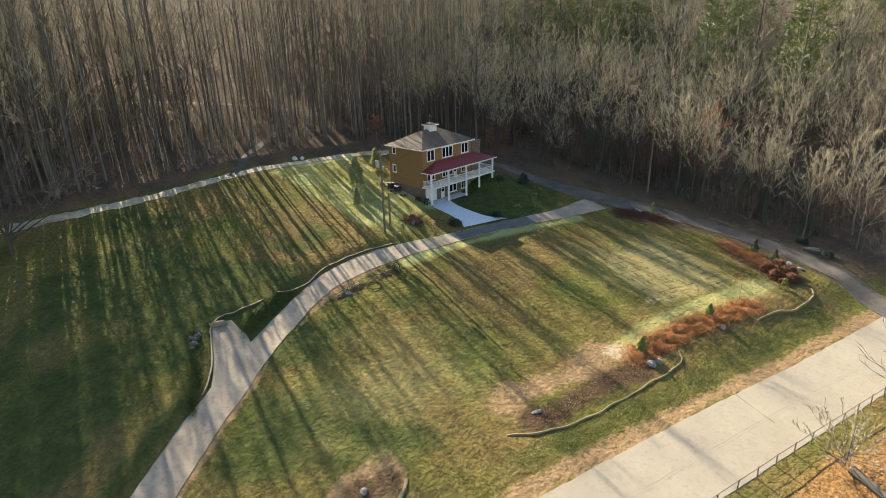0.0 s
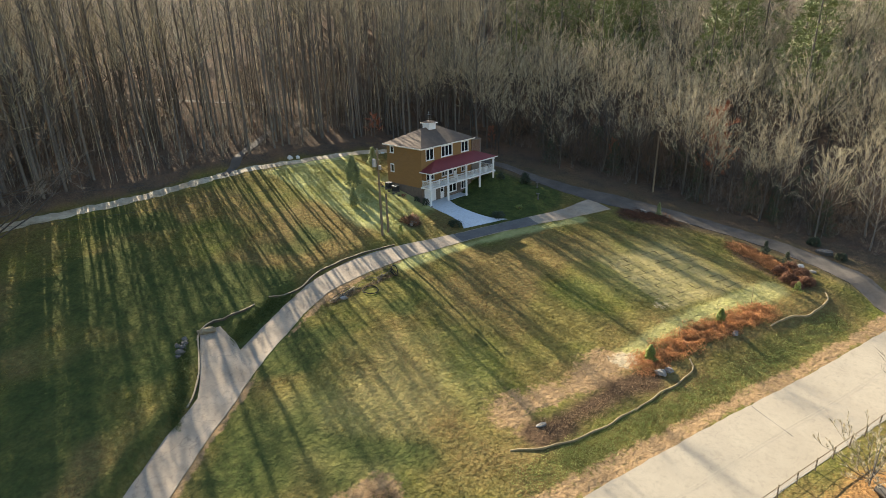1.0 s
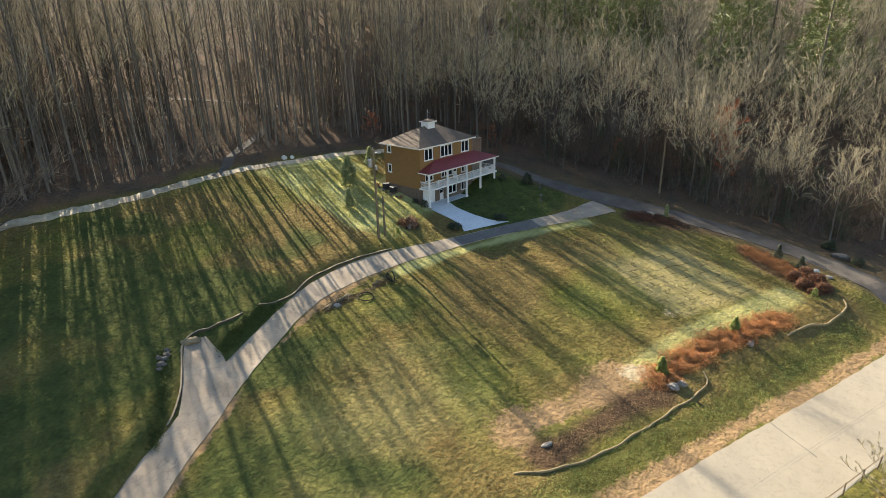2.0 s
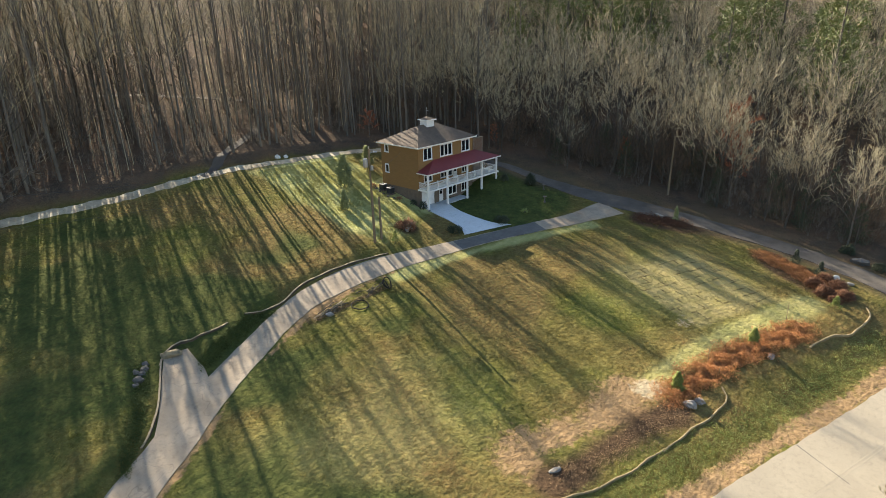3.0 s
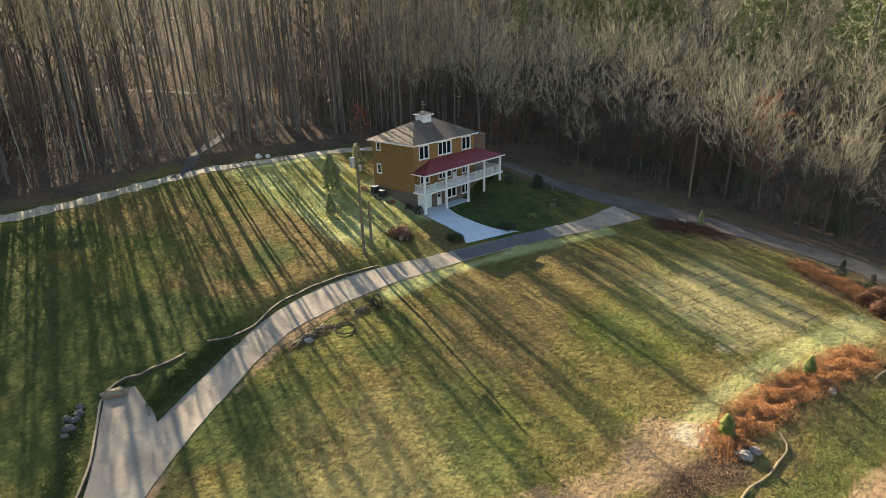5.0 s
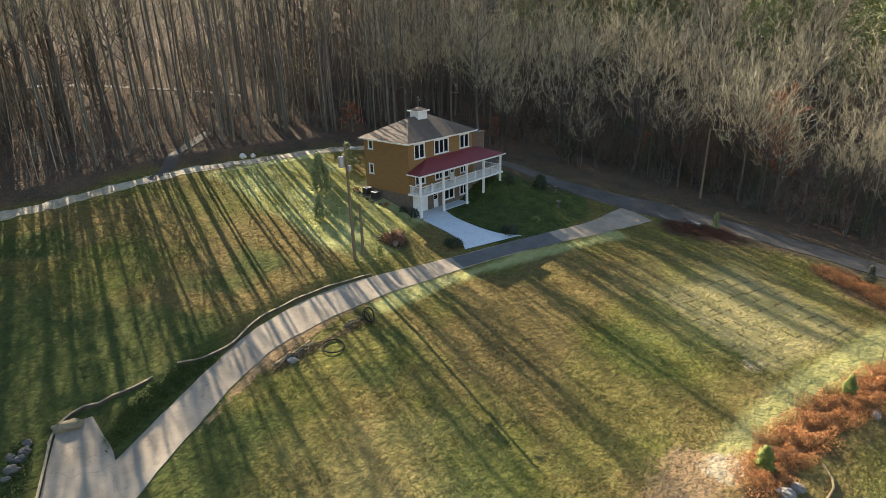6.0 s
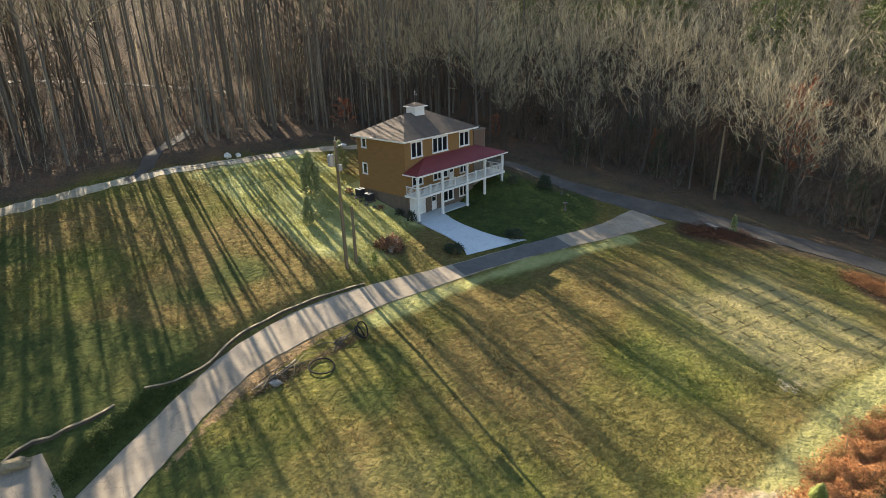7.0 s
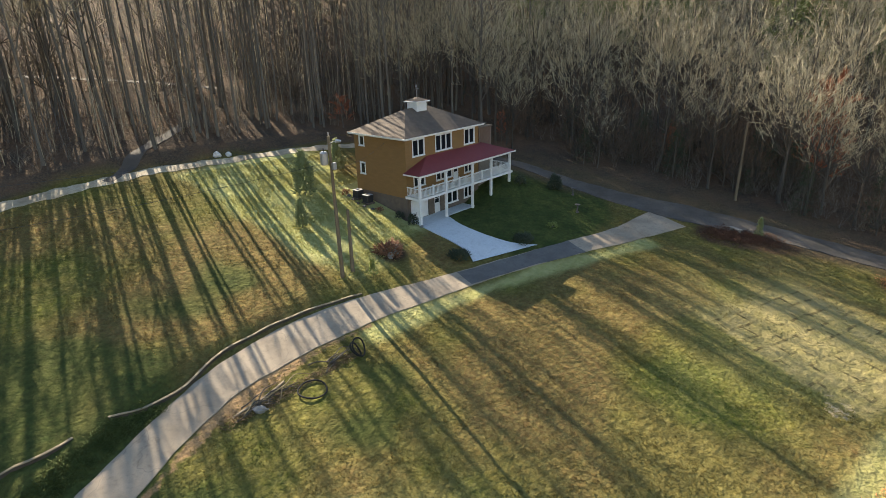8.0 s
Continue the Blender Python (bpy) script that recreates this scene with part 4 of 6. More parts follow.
for k in range(3):
    w, c = domed_tree(180 + k, (7.5, 6.0, 9.0)[k], (6.0, 5.5, 6.0)[k], 0.08, 20, 6, 9, 0.02, 0.06)
    THICKET.append((tri_mesh("trunk", *w, M_DARKBARK), tri_mesh("crown", *c, M_THICKET)))
    HILLBRUSH.append((THICKET[-1][0], tri_mesh("crown", *c, M_BRUSH)))
for i in range(110):
    y = er.uniform(-52, 12)
    x = float(edge_x(y)) + er.uniform(0.8, 16)
    if in_woods(x, y) and (y > -24 or er.random() < 0.25):
        place_tree("thicket_tree", *THICKET[i % 3], pose(x, y, gz(x, y), 0, 0, 83 * i) @ Matrix.Scale(er.uniform(0.6, 1.15), 4), "small brown many-stemmed tree at the foot of the woods", "tree", "thicket below the woods")

for i in range(80):
    x, y = er.uniform(-76, 26), 33 + abs(er.normal(0, 17))
    if in_woods(x, y) and not (-14 < x < 10 and y < 40):
        place_tree("hill_sapling", *HILLBRUSH[i % 3], pose(x, y, gz(x, y), 0, 0, 83 * i) @ Matrix.Scale(er.uniform(0.8, 1.5), 4), "small bare tree in the shade of the hillside woods", "tree", "young trees on the hill")

# thin saplings between the trees
sr = np.random.default_rng(31)
SP, SQ, SR = [], [], []
while len(SP) < 6000:
    x, y = sr.uniform(-80, 60), 27 + abs(sr.normal(0, 24))
    if not in_woods(x, y):
        continue
    h = sr.uniform(5, 15)
    b = np.array([x, y, gz(x, y) - 0.1])
    q = b + np.array([sr.normal(0, 0.05), sr.normal(0, 0.05), 1.0]) * h
    SP.append(b), SQ.append(q), SR.append(0.0036 * h)
    for j in range(4):
        s0 = b + (q - b) * sr.uniform(0.4, 0.9)
        SP.append(s0), SQ.append(s0 + np.array([sr.normal(0, 0.5), sr.normal(0, 0.5), 0.6]) * h * 0.16), SR.append(0.012)
half = len(SP) // 2
far_wood.append(cones(SP[:half], SQ[:half], np.array(SR[:half])))
far_twigs.append(cones(SP[half:], SQ[half:], np.array(SR[half:])))
woods = thing("distant_woods", "dense bare winter woodland covering the hills", "woodland")
woods["kind"] = "stuff"
for n_, parts, mat in (("trunks", far_wood, M_BARK), ("twigs", far_twigs, M_TWIG)):
    tagged(part(n_, tri_mesh(n_, *joined(parts), mat), mat, woods), kind="stuff")
grovething = thing("evergreen_grove", "green pines scattered through the bare woods", "woodland")
grovething["kind"] = "stuff"
for n_, parts, mat in (("pine_trunks", pine_trunks, M_BARK), ("pine_needles", pine_crowns, M_NEEDLE)):
    tagged(part(n_, tri_mesh(n_, *joined(parts), mat), mat, grovething), kind="stuff")

# a spreading tree on the lawn side of the lane
w_, c_ = domed_tree(171, 19.0, 24.0, 0.12, 32, 8, 9, 0.026, 0.1)
place_tree("lawn_tree", tri_mesh("trunk", *w_, M_DARKBARK), tri_mesh("crown", *c_, M_BRUSH), pose(-48.6, 19.4, gz(-48.6, 19.4)), "low wide-spreading bare tree at the edge of the lawn", "tree", "")


# ---------------------------------------------------------------- the house
house = thing("house", "three-storey mustard-sided house with a red porch roof and white cupola", "house")
WX0, WX1, WY0, WY1, WZ1 = 0.1, 11.3, 1.82, 9.13, 8.15
DECK = 2.76


def wall_with_openings(name, mat, parent, axis, at, thick, lo, hi, z0, z1, holes, outward):
    """A wall in the plane axis=at from lo to hi, with real openings; at is its outer face."""
    xs = sorted({lo, hi, *[h[0] for h in holes], *[h[1] for h in holes]})
    zs = sorted({z0, z1, *[h[2] for h in holes], *[h[3] for h in holes]})
    s = Shape()
    inner = at - outward * thick
    for i in range(len(xs) - 1):
        for k in range(len(zs) - 1):
            cx, cz = (xs[i] + xs[i + 1]) / 2, (zs[k] + zs[k + 1]) / 2
            if any(h[0] < cx < h[1] and h[2] < cz < h[3] for h in holes):
                continue
            a, b = min(at, inner), max(at, inner)
            if axis == "y":
                s.box(xs[i], xs[i + 1], a, b, zs[k], zs[k + 1])
            else:
                s.box(a, b, xs[i], xs[i + 1], zs[k], zs[k + 1])
    return part(name, s, mat, parent)


def clapboards(parent, axis, at, lo, hi, z0, z1, holes, outward, mat, pitch=0.2):
    """Lapped boards on a wall, broken at its openings: one joined part, too fine to lift singly."""
    s = Shape()
    z = z0
    while z < z1 - 0.02:
        zt = min(z + pitch, z1)
        cuts = sorted([(h[0] - 0.11, h[1] + 0.11) for h in holes if h[2] - 0.11 < (z + zt) / 2 < h[3] + 0.11])
        a = lo
        for c0, c1 in cuts + [(hi, hi)]:
            if c0 > a + 0.02:
                p0, p1 = at + outward * 0.034, at + outward * 0.008
                if axis == "y":
                    v = [(a, at, z), (c0, at, z), (c0, p0, z), (a, p0, z), (a, at, zt), (c0, at, zt), (c0, p1, zt), (a, p1, zt)]
                else:
                    v = [(at, a, z), (at, c0, z), (p0, c0, z), (p0, a, z), (at, a, zt), (at, c0, zt), (p1, c0, zt), (p1, a, zt)]
                s.add(v, [(0, 1, 2, 3), (3, 2, 6, 7), (4, 7, 6, 5), (0, 3, 7, 4), (1, 5, 6, 2)])
            a = max(a, c1)
        z = zt
    ob = part("clapboard", s, mat, parent)
    ob["kind"] = "stuff"
    return ob


def window(parent, axis, at, lo, hi, z0, z1, outward, lights=2, rows=2, name="window"):
    """A framed window in an opening, with sashes, glazing bars and panes."""
    w = new(name)
    w.parent = parent

    def b(s, a0, a1, d0, d1, e0, e1):
        p, q = sorted((at + outward * d0, at + outward * d1))
        return s.box(a0, a1, p, q, e0, e1) if axis == "y" else s.box(p, q, a0, a1, e0, e1)

    t = 0.12
    fr = Shape()
    b(fr, lo - t, hi + t, -0.06, 0.055, z1, z1 + t * 1.2)
    b(fr, lo - t - 0.03, hi + t + 0.03, -0.06, 0.085, z0 - t, z0)
    b(fr, lo - t, lo, -0.06, 0.05, z0, z1)
    b(fr, hi, hi + t, -0.06, 0.05, z0, z1)
    step = (hi - lo) / lights
    for i in range(1, lights):
        b(fr, lo + i * step - 0.045, lo + i * step + 0.045, -0.06, 0.04, z0, z1)
    part("frame", fr, M_WHITE, w)
    for i in range(lights):
        a0, a1 = lo + i * step + 0.045 * (i > 0), lo + (i + 1) * step - 0.045 * (i < lights - 1)
        bars = Shape()
        b(bars, a0, a0 + 0.025, -0.05, 0.01, z0, z1)
        b(bars, a1 - 0.025, a1, -0.05, 0.01, z0, z1)
        b(bars, a0, a1, -0.05, 0.01, z0, z0 + 0.03)
        b(bars, a0, a1, -0.05, 0.01, z1 - 0.03, z1)
        for r in range(1, rows):
            zz = z0 + (z1 - z0) * r / rows
            b(bars, a0, a1, -0.05, 0.005, zz - 0.025, zz + 0.025)
        part("sash", bars, M_WHITE, w)
        g = Shape()
        b(g, a0, a1, -0.045, -0.03, z0, z1)
        part("pane", g, M_GLASS, w, "dark reflecting glass pane")
    return w


# openings: from, to, sill, head
front = [(1.15, 2.65, 6.45, 7.95), (4.45, 6.75, 6.45, 7.95), (8.95, 10.5, 6.45, 7.95),
         (1.15, 2.6, 3.45, 4.55), (4.45, 5.75, 3.45, 4.55), (5.95, 6.75, 3.45, 4.55), (7.05, 7.9, 2.75, 4.75), (8.95, 10.15, 3.4, 4.5),
         (0.55, 3.1, 0.05, 2.15), (4.0, 4.85, 0.05, 2.1), (6.0, 7.6, 0.65, 2.05), (8.85, 10.1, 0.65, 2.0)]
left = [(7.7, 8.3, 7.1, 8.0), (7.75, 8.35, 4.2, 5.25)]
wall_with_openings("wall", M_SIDING, house, "y", WY0, 0.25, WX0, WX1, 2.45, WZ1, [h for h in front if h[2] > 2.5], -1)
wall_with_openings("lower_wall", M_STONE_BASE, house, "y", WY0, 0.25, WX0, WX1, -0.9, 2.45, [h for h in front if h[2] < 2.5], -1)
wall_with_openings("wall", M_SIDING, house, "x", WX0, 0.25, WY0 + 0.25, WY1, 2.45, WZ1, left, -1)
wall_with_openings("lower_wall", M_STONE_BASE, house, "x", WX0, 0.25, WY0 + 0.25, WY1, -0.9, 2.45, [], -1)
wall_with_openings("wall", M_SIDING, house, "x", WX1, 0.25, WY0 + 0.25, WY1 - 0.25, -0.9, WZ1, [], 1)
wall_with_openings("wall", M_SIDING, house, "y", WY1, 0.25, WX0 + 0.25, WX1, -0.9, WZ1, [], 1)
clapboards(house, "y", WY0, WX0, WX1, 2.46, 8.0, front, -1, M_SIDING)
clapboards(house, "x", WX0, WY0, WY1, 2.46, 8.0, left, -1, M_SIDING)
clapboards(house, "x", WX1, WY0, WY1, 1.6, 8.0, [], 1, M_SIDING)
part("upper_floor", Shape().box(WX0 + 0.26, WX1 - 0.26, WY0 + 0.26, WY1 - 0.26, 5.3, 5.5), M_TRIM, house)
part("main_floor", Shape().box(WX0 + 0.26, WX1 - 0.26, WY0 + 0.26, WY1 - 0.26, 2.4, 2.7), M_TRIM, house)
for h, l, r in zip(front, (2, 3, 2, 2, 2, 1, 0, 2, 0, 0, 2, 2), (1, 1, 1, 1, 1, 1, 0, 1, 0, 0, 1, 1)):
    if l:
        window(house, "y", WY0, *h, -1, l, r)
for h in left:
    window(house, "x", WX0, *h, -1, 1, 1)
corner = Shape()
corner.box(WX0 - 0.045, WX0 + 0.09, WY0 - 0.045, WY0 + 0.09, 2.45, 8.0)
part("corner_board", corner, M_SIDING, house)


def panel_door(parent, x0, x1, z0, z1, y, name, mat, rows, glass=False):
    d = part(name, Shape().box(x0, x1, y - 0.02, y + 0.04, z0, z1), mat, parent)
    fr = Shape()
    fr.box(x0 - 0.11, x0, y - 0.06, y + 0.05, z0, z1 + 0.11)
    fr.box(x1, x1 + 0.11, y - 0.06, y + 0.05, z0, z1 + 0.11)
    fr.box(x0, x1, y - 0.06, y + 0.05, z1, z1 + 0.11)
    part("frame", fr, M_WHITE, d)
    for i in range(rows):
        a, b = z0 + 0.08 + (z1 - z0 - 0.1) * i / rows, z0 + (z1 - z0 - 0.1) * (i + 1) / rows
        if glass and i >= rows // 2:
            part("pane", Shape().box(x0 + 0.15, x1 - 0.15, y - 0.035, y - 0.022, a, b + 0.02), M_GLASS, d, "dark glass light")
        else:
            part("panel", Shape().box(x0 + 0.1, x1 - 0.1, y - 0.042, y - 0.02, a, b - 0.03, 0.008), mat, d)
    part("handle", Shape().tube([(x1 - 0.1, y - 0.09, z0 + 0.95), (x1 - 0.1, y - 0.09, z0 + 1.1)], 0.018, 6), M_STEEL, d, "steel handle")
    return d


panel_door(house, 0.55, 3.1, 0.05, 2.15, WY0 + 0.1, "garage_door", M_WHITE, 4)
panel_door(house, 4.0, 4.85, 0.05, 2.1, WY0 + 0.08, "basement_door", M_WHITE, 4, True)
panel_door(house, 7.05, 7.9, 2.75, 4.75, WY0 + 0.08, "porch_door", M_WHITE, 4, True)


def slab_roof(name, corners, thick, mat, parent, label=""):
    """A roof plane with a thickness, from its upper corners."""
    c = [Vector(p) for p in corners]
    n = len(c)
    s = Shape()
    s.add(c + [p - Vector((0, 0, thick)) for p in c],
          [tuple(range(n)), tuple(range(2 * n - 1, n - 1, -1))] + [(i, i + n, (i + 1) % n + n, (i + 1) % n) for i in range(n)])
    return part(name, s, mat, parent, label)


# main hip roof, nearly a pyramid under the cupola
ex0, ex1, ey0, ey1, ez = -0.35, 11.75, 1.37, 9.58, 8.32
rx0, rx1, ry, rz = 4.0, 7.4, 5.48, 10.4
e = [(ex0, ey0, ez), (ex1, ey0, ez), (ex1, ey1, ez), (ex0, ey1, ez)]
ra, rb = (rx0, ry, rz), (rx1, ry, rz)
roof_planes = [(e[0], e[1], rb, ra), (e[1], e[2], rb), (e[2], e[3], ra, rb), (e[3], e[0], ra)]
for pl in roof_planes:
    ob = slab_roof("roof", pl, 0.10, M_SHINGLE, house, "grey-brown shingled hip roof plane")
fas = Shape()
for (a, b) in ((0, 1), (1, 2), (2, 3), (3, 0)):
    p, q = Vector(e[a]), Vector(e[b])
    t = (q - p).normalized()
    n = Vector((t.y, -t.x, 0)) * 0.03
    z = Vector((0, 0, 1))
    lo, hi = z * -0.11, z * 0.02
    v = [p + lo, q + lo, q + hi, p + hi, p + n + lo - t * 0.03, q + n + lo + t * 0.03, q + n + hi + t * 0.03, p + n + hi - t * 0.03]
    fas.add(v, [(4, 5, 6, 7), (0, 3, 2, 1), (3, 7, 6, 2), (0, 1, 5, 4)])
part("fascia", fas, M_TRIM, house, "cream painted eave board")
part("soffit", Shape().box(ex0 + 0.04, ex1 - 0.04, ey0 + 0.04, ey1 - 0.04, 8.16, 8.20), M_TRIM, house)

# cupola
cup = part("cupola", Shape().box(5.0, 6.5, 4.8, 6.2, 9.3, 10.95, 0.03), M_WHITE, house, "white boxy cupola on the ridge")
lip = Shape().box(4.75, 6.75, 4.55, 6.45, 10.95, 11.07, 0.02)
part("cornice", lip, M_WHITE, cup)
crf = Shape()
apx = (5.75, 5.5, 11.45)
b4 = [(4.8, 4.6, 11.07), (6.7, 4.6, 11.07), (6.7, 6.4, 11.07), (4.8, 6.4, 11.07)]
crf.add(b4 + [apx], [(0, 1, 4), (1, 2, 4), (2, 3, 4), (3, 0, 4), (3, 2, 1, 0)])
part("cupola_roof", crf, M_SHINGLE, cup)
vane = Shape().tube([(5.75, 5.5, 11.4), (5.75, 5.5, 12.7)], 0.025, 6)
vane.box(5.5, 6.0, 5.49, 5.51, 12.2, 12.24)
vane.add([(5.98, 5.49, 12.12), (6.15, 5.49, 12.22), (5.98, 5.49, 12.32), (5.98, 5.51, 12.12), (6.15, 5.51, 12.22), (5.98, 5.51, 12.32)],
         [(0, 1, 2), (5, 4, 3), (0, 3, 4, 1), (1, 4, 5, 2), (2, 5, 3, 0)])
vane.blob((5.75, 5.5, 12.5), (0.1, 0.05, 0.12), 3, 0.2, 8, 6)
part("weather_vane", vane, M_STEEL, cup, "thin metal weather vane")

# porch roof in red metal, with standing seams
pz0, pz1, py0, py1 = 5.02, 6.2, -0.32, 1.80
pa, pb, pc, pd = (-0.35, py0, pz0), (15.3, py0, pz0), (11.9, py1, pz1), (3.0, py1, pz1)
front_plane = slab_roof("porch_roof", [pa, pb, pc, pd], 0.07, M_RED, house, "dark red standing-seam metal porch roof")
slab_roof("porch_roof", [(-0.35, py1, pz0), pa, pd], 0.07, M_RED, house)
slab_roof("porch_roof", [pb, (15.3, 6.2, pz0), (11.9, 6.2, pz1), pc], 0.07, M_RED, house)
for i in range(37):
    x = 0.05 + i * 0.42
    fr0, fr1 = 0.0, 1.0
    top_y = py1
    if x < 3.0:
        fr1 = (x + 0.35) / 3.35
    if x > 11.9:
        fr1 = (15.3 - x) / 3.4
    if fr1 < 0.06:
        continue
    y1, z1 = py0 + (py1 - py0) * fr1, pz0 + (pz1 - pz0) * fr1
    s = Shape().add([(x - 0.012, py0, pz0), (x + 0.012, py0, pz0), (x + 0.012, y1, z1), (x - 0.012, y1, z1),
                     (x - 0.012, py0, pz0 + 0.012), (x + 0.012, py0, pz0 + 0.012), (x + 0.012, y1, z1 + 0.012), (x - 0.012, y1, z1 + 0.012)],
                    [(4, 5, 6, 7), (0, 4, 7, 3), (1, 2, 6, 5), (0, 1, 5, 4)])
    part("seam", s, M_RED, front_plane)
pf = Shape().box(-0.38, 15.33, py0 - 0.035, py0, pz0 - 0.13, pz0 + 0.0)
pf.box(-0.385, -0.35, py0, py1, pz0 - 0.13, pz0)
pf.box(15.3, 15.335, py0, 6.2, pz0 - 0.13, pz0)
part("porch_fascia", pf, M_TRIM, house)
part("porch_ceiling", Shape().box(-0.33, 15.28, py0 + 0.02, py1, 4.88, 4.91), M_TRIM, house)
part("porch_beam", Shape().box(-0.1, 14.75, -0.07, 0.07, 4.74, 4.88), M_WHITE, house)

# deck, posts and rails
deck = part("deck", Shape().box(-0.15, 15.0, -0.14, WY0 - 0.04, DECK - 0.08, DECK), M_TRIM, house, "grey-white raised timber deck")
rim = Shape().box(-0.18, 15.03, -0.18, -0.14, DECK - 0.22, DECK + 0.01)
rim.box(-0.19, -0.15, -0.14, WY0 - 0.04, DECK - 0.22, DECK + 0.01)
rim.box(15.0, 15.04, -0.14, 6.0, DECK - 0.22, DECK + 0.01)
part("rim_board", rim, M_WHITE, deck)
part("side_deck", Shape().box(WX1 + 0.05, 15.0, WY0 - 0.04, 6.0, DECK - 0.08, DECK), M_TRIM, house)
for x in (0.0, 3.78, 7.97, 11.22, 14.65):
    base = gz(x, 0) - 0.25
    s = Shape().box(x - 0.12, x + 0.12, -0.12, 0.12, base, 4.74, 0.012)
    p = part("porch_post", s, M_WHITE, house, "tall white square porch post")
    part("collar", Shape().box(x - 0.16, x + 0.16, -0.15, 0.15, 4.62, 4.74, 0.02), M_WHITE, p)


def rail(x0, y0, x1, y1):
    """A run of white railing with its balusters."""
    r = new("railing")
    r.parent = house
    L = math.hypot(x1 - x0, y1 - y0)
    ux, uy = (x1 - x0) / L, (y1 - y0) / L

    def bar(a, b, w, z0, z1):
        s = Shape()
        px, py = -uy * w, ux * w
        q = [(x0 + ux * a, y0 + uy * a), (x0 + ux * b, y0 + uy * b)]
        v = [(q[0][0] - px, q[0][1] - py), (q[1][0] - px, q[1][1] - py), (q[1][0] + px, q[1][1] + py), (q[0][0] + px, q[0][1] + py)]
        return s.add([(*p, z0) for p in v] + [(*p, z1) for p in v], [(3, 2, 1, 0), (4, 5, 6, 7), (0, 1, 5, 4), (1, 2, 6, 5), (2, 3, 7, 6), (3, 0, 4, 7)])

    part("top_rail", bar(0, L, 0.05, DECK + 0.86, DECK + 0.94), M_WHITE, r)
    part("bottom_rail", bar(0, L, 0.035, DECK + 0.10, DECK + 0.16), M_WHITE, r)
    n = int(L / 0.17)
    for i in range(n):
        a = (i + 0.5) * L / n
        part("baluster", bar(a - 0.02, a + 0.02, 0.02, DECK + 0.16, DECK + 0.86), M_WHITE, r)


stops = [0.0, 1.89, 3.78, 5.88, 7.97, 9.6, 11.22, 12.94, 14.65]
for i in range(8):
    rail(stops[i] + 0.12, 0, stops[i + 1] - 0.12, 0)
for x in (1.89, 5.88, 9.6, 12.94):
    part("newel", Shape().box(x - 0.07, x + 0.07, -0.07, 0.07, DECK, DECK + 1.02, 0.012), M_WHITE, house)
rail(0, 0.12, 0, WY0 - 0.12)
rail(14.65, 0.12, 14.65, 2.9)
rail(14.65, 3.1, 14.65, 5.9)
part("porch_post", Shape().box(14.53, 14.77, 5.88, 6.12, gz(14.6, 6) - 0.2, 4.8, 0.012), M_WHITE, house)

# one-storey wing beside the chimney
wing = [(12.0, 12.6, 2.75, 4.4), (12.75, 13.55, 2.95, 4.4)]
wall_with_openings("wing_wall", M_SIDING, house, "y", WY0 + 0.5, 0.2, WX1, 13.7, 0.0, 4.8, wing, -1)
wall_with_openings("wing_wall", M_SIDING, house, "x", 13.7, 0.2, WY0 + 0.5, 6.0, 0.0, 4.8, [(3.0, 5.0, 3.2, 4.4)], 1)
wall_with_openings("wing_wall", M_SIDING, house, "y", 6.0, 0.2, WX1, 13.7, 0.0, 4.8, [], 1)
window(house, "y", WY0 + 0.5, *wing[1], -1, 2, 2)
window(house, "x", 13.7, 3.0, 5.0, 3.2, 4.4, 1, 2, 2)
panel_door(house, 12.0, 12.6, 2.75, 4.4, WY0 + 0.56, "side_door", M_WHITE, 4, True)

# chimney of single bricks, in courses
chim = part("chimney", Shape().box(11.75, 13.93, 2.05, 3.0, 1.0, 7.70), M_MORTAR, house, "broad brown brick chimney")
cap = Shape().box(11.65, 14.03, 1.95, 3.1, 7.70, 7.84, 0.03)
part("cap", cap, M_STONE_BASE, chim)
for x in (12.3, 13.3):
    f = Shape().tube([(x, 2.5, 7.82), (x, 2.5, 8.12)], 0.14, 8)
    f.tube([(x, 2.5, 8.10), (x, 2.5, 8.16)], 0.22, 8)
    part("flue", f, M_DARK, chim, "dark capped flue")
BRICK_F = Shape().box(0, 0.238, -0.012, 0.02, 0, 0.078, 0.004).mesh("brick", M_BRICK)
BRICK_S = Shape().box(-0.012, 0.02, 0, 0.238, 0, 0.078, 0.004).mesh("brick", M_BRICK)
for row in range(24):
    z = 5.45 + row * 0.0935
    for i in range(8):
        ob = part("brick", BRICK_F, None, chim)
        ob.location = (11.77 + i * 0.25 + (0.12 if row % 2 else 0.0), 2.05, z)
    for i in range(4):
        ob = part("brick", BRICK_S, None, chim)
        ob.location = (11.75, 2.05 + i * 0.238, z)

# paving before the garage
slab = Shape().box(0.2, 8.6, 0.16, WY0, -0.3, 0.06)
tagged(part("patio", slab, M_PAD), "pale concrete slab under the deck", "patio", kind="structure")


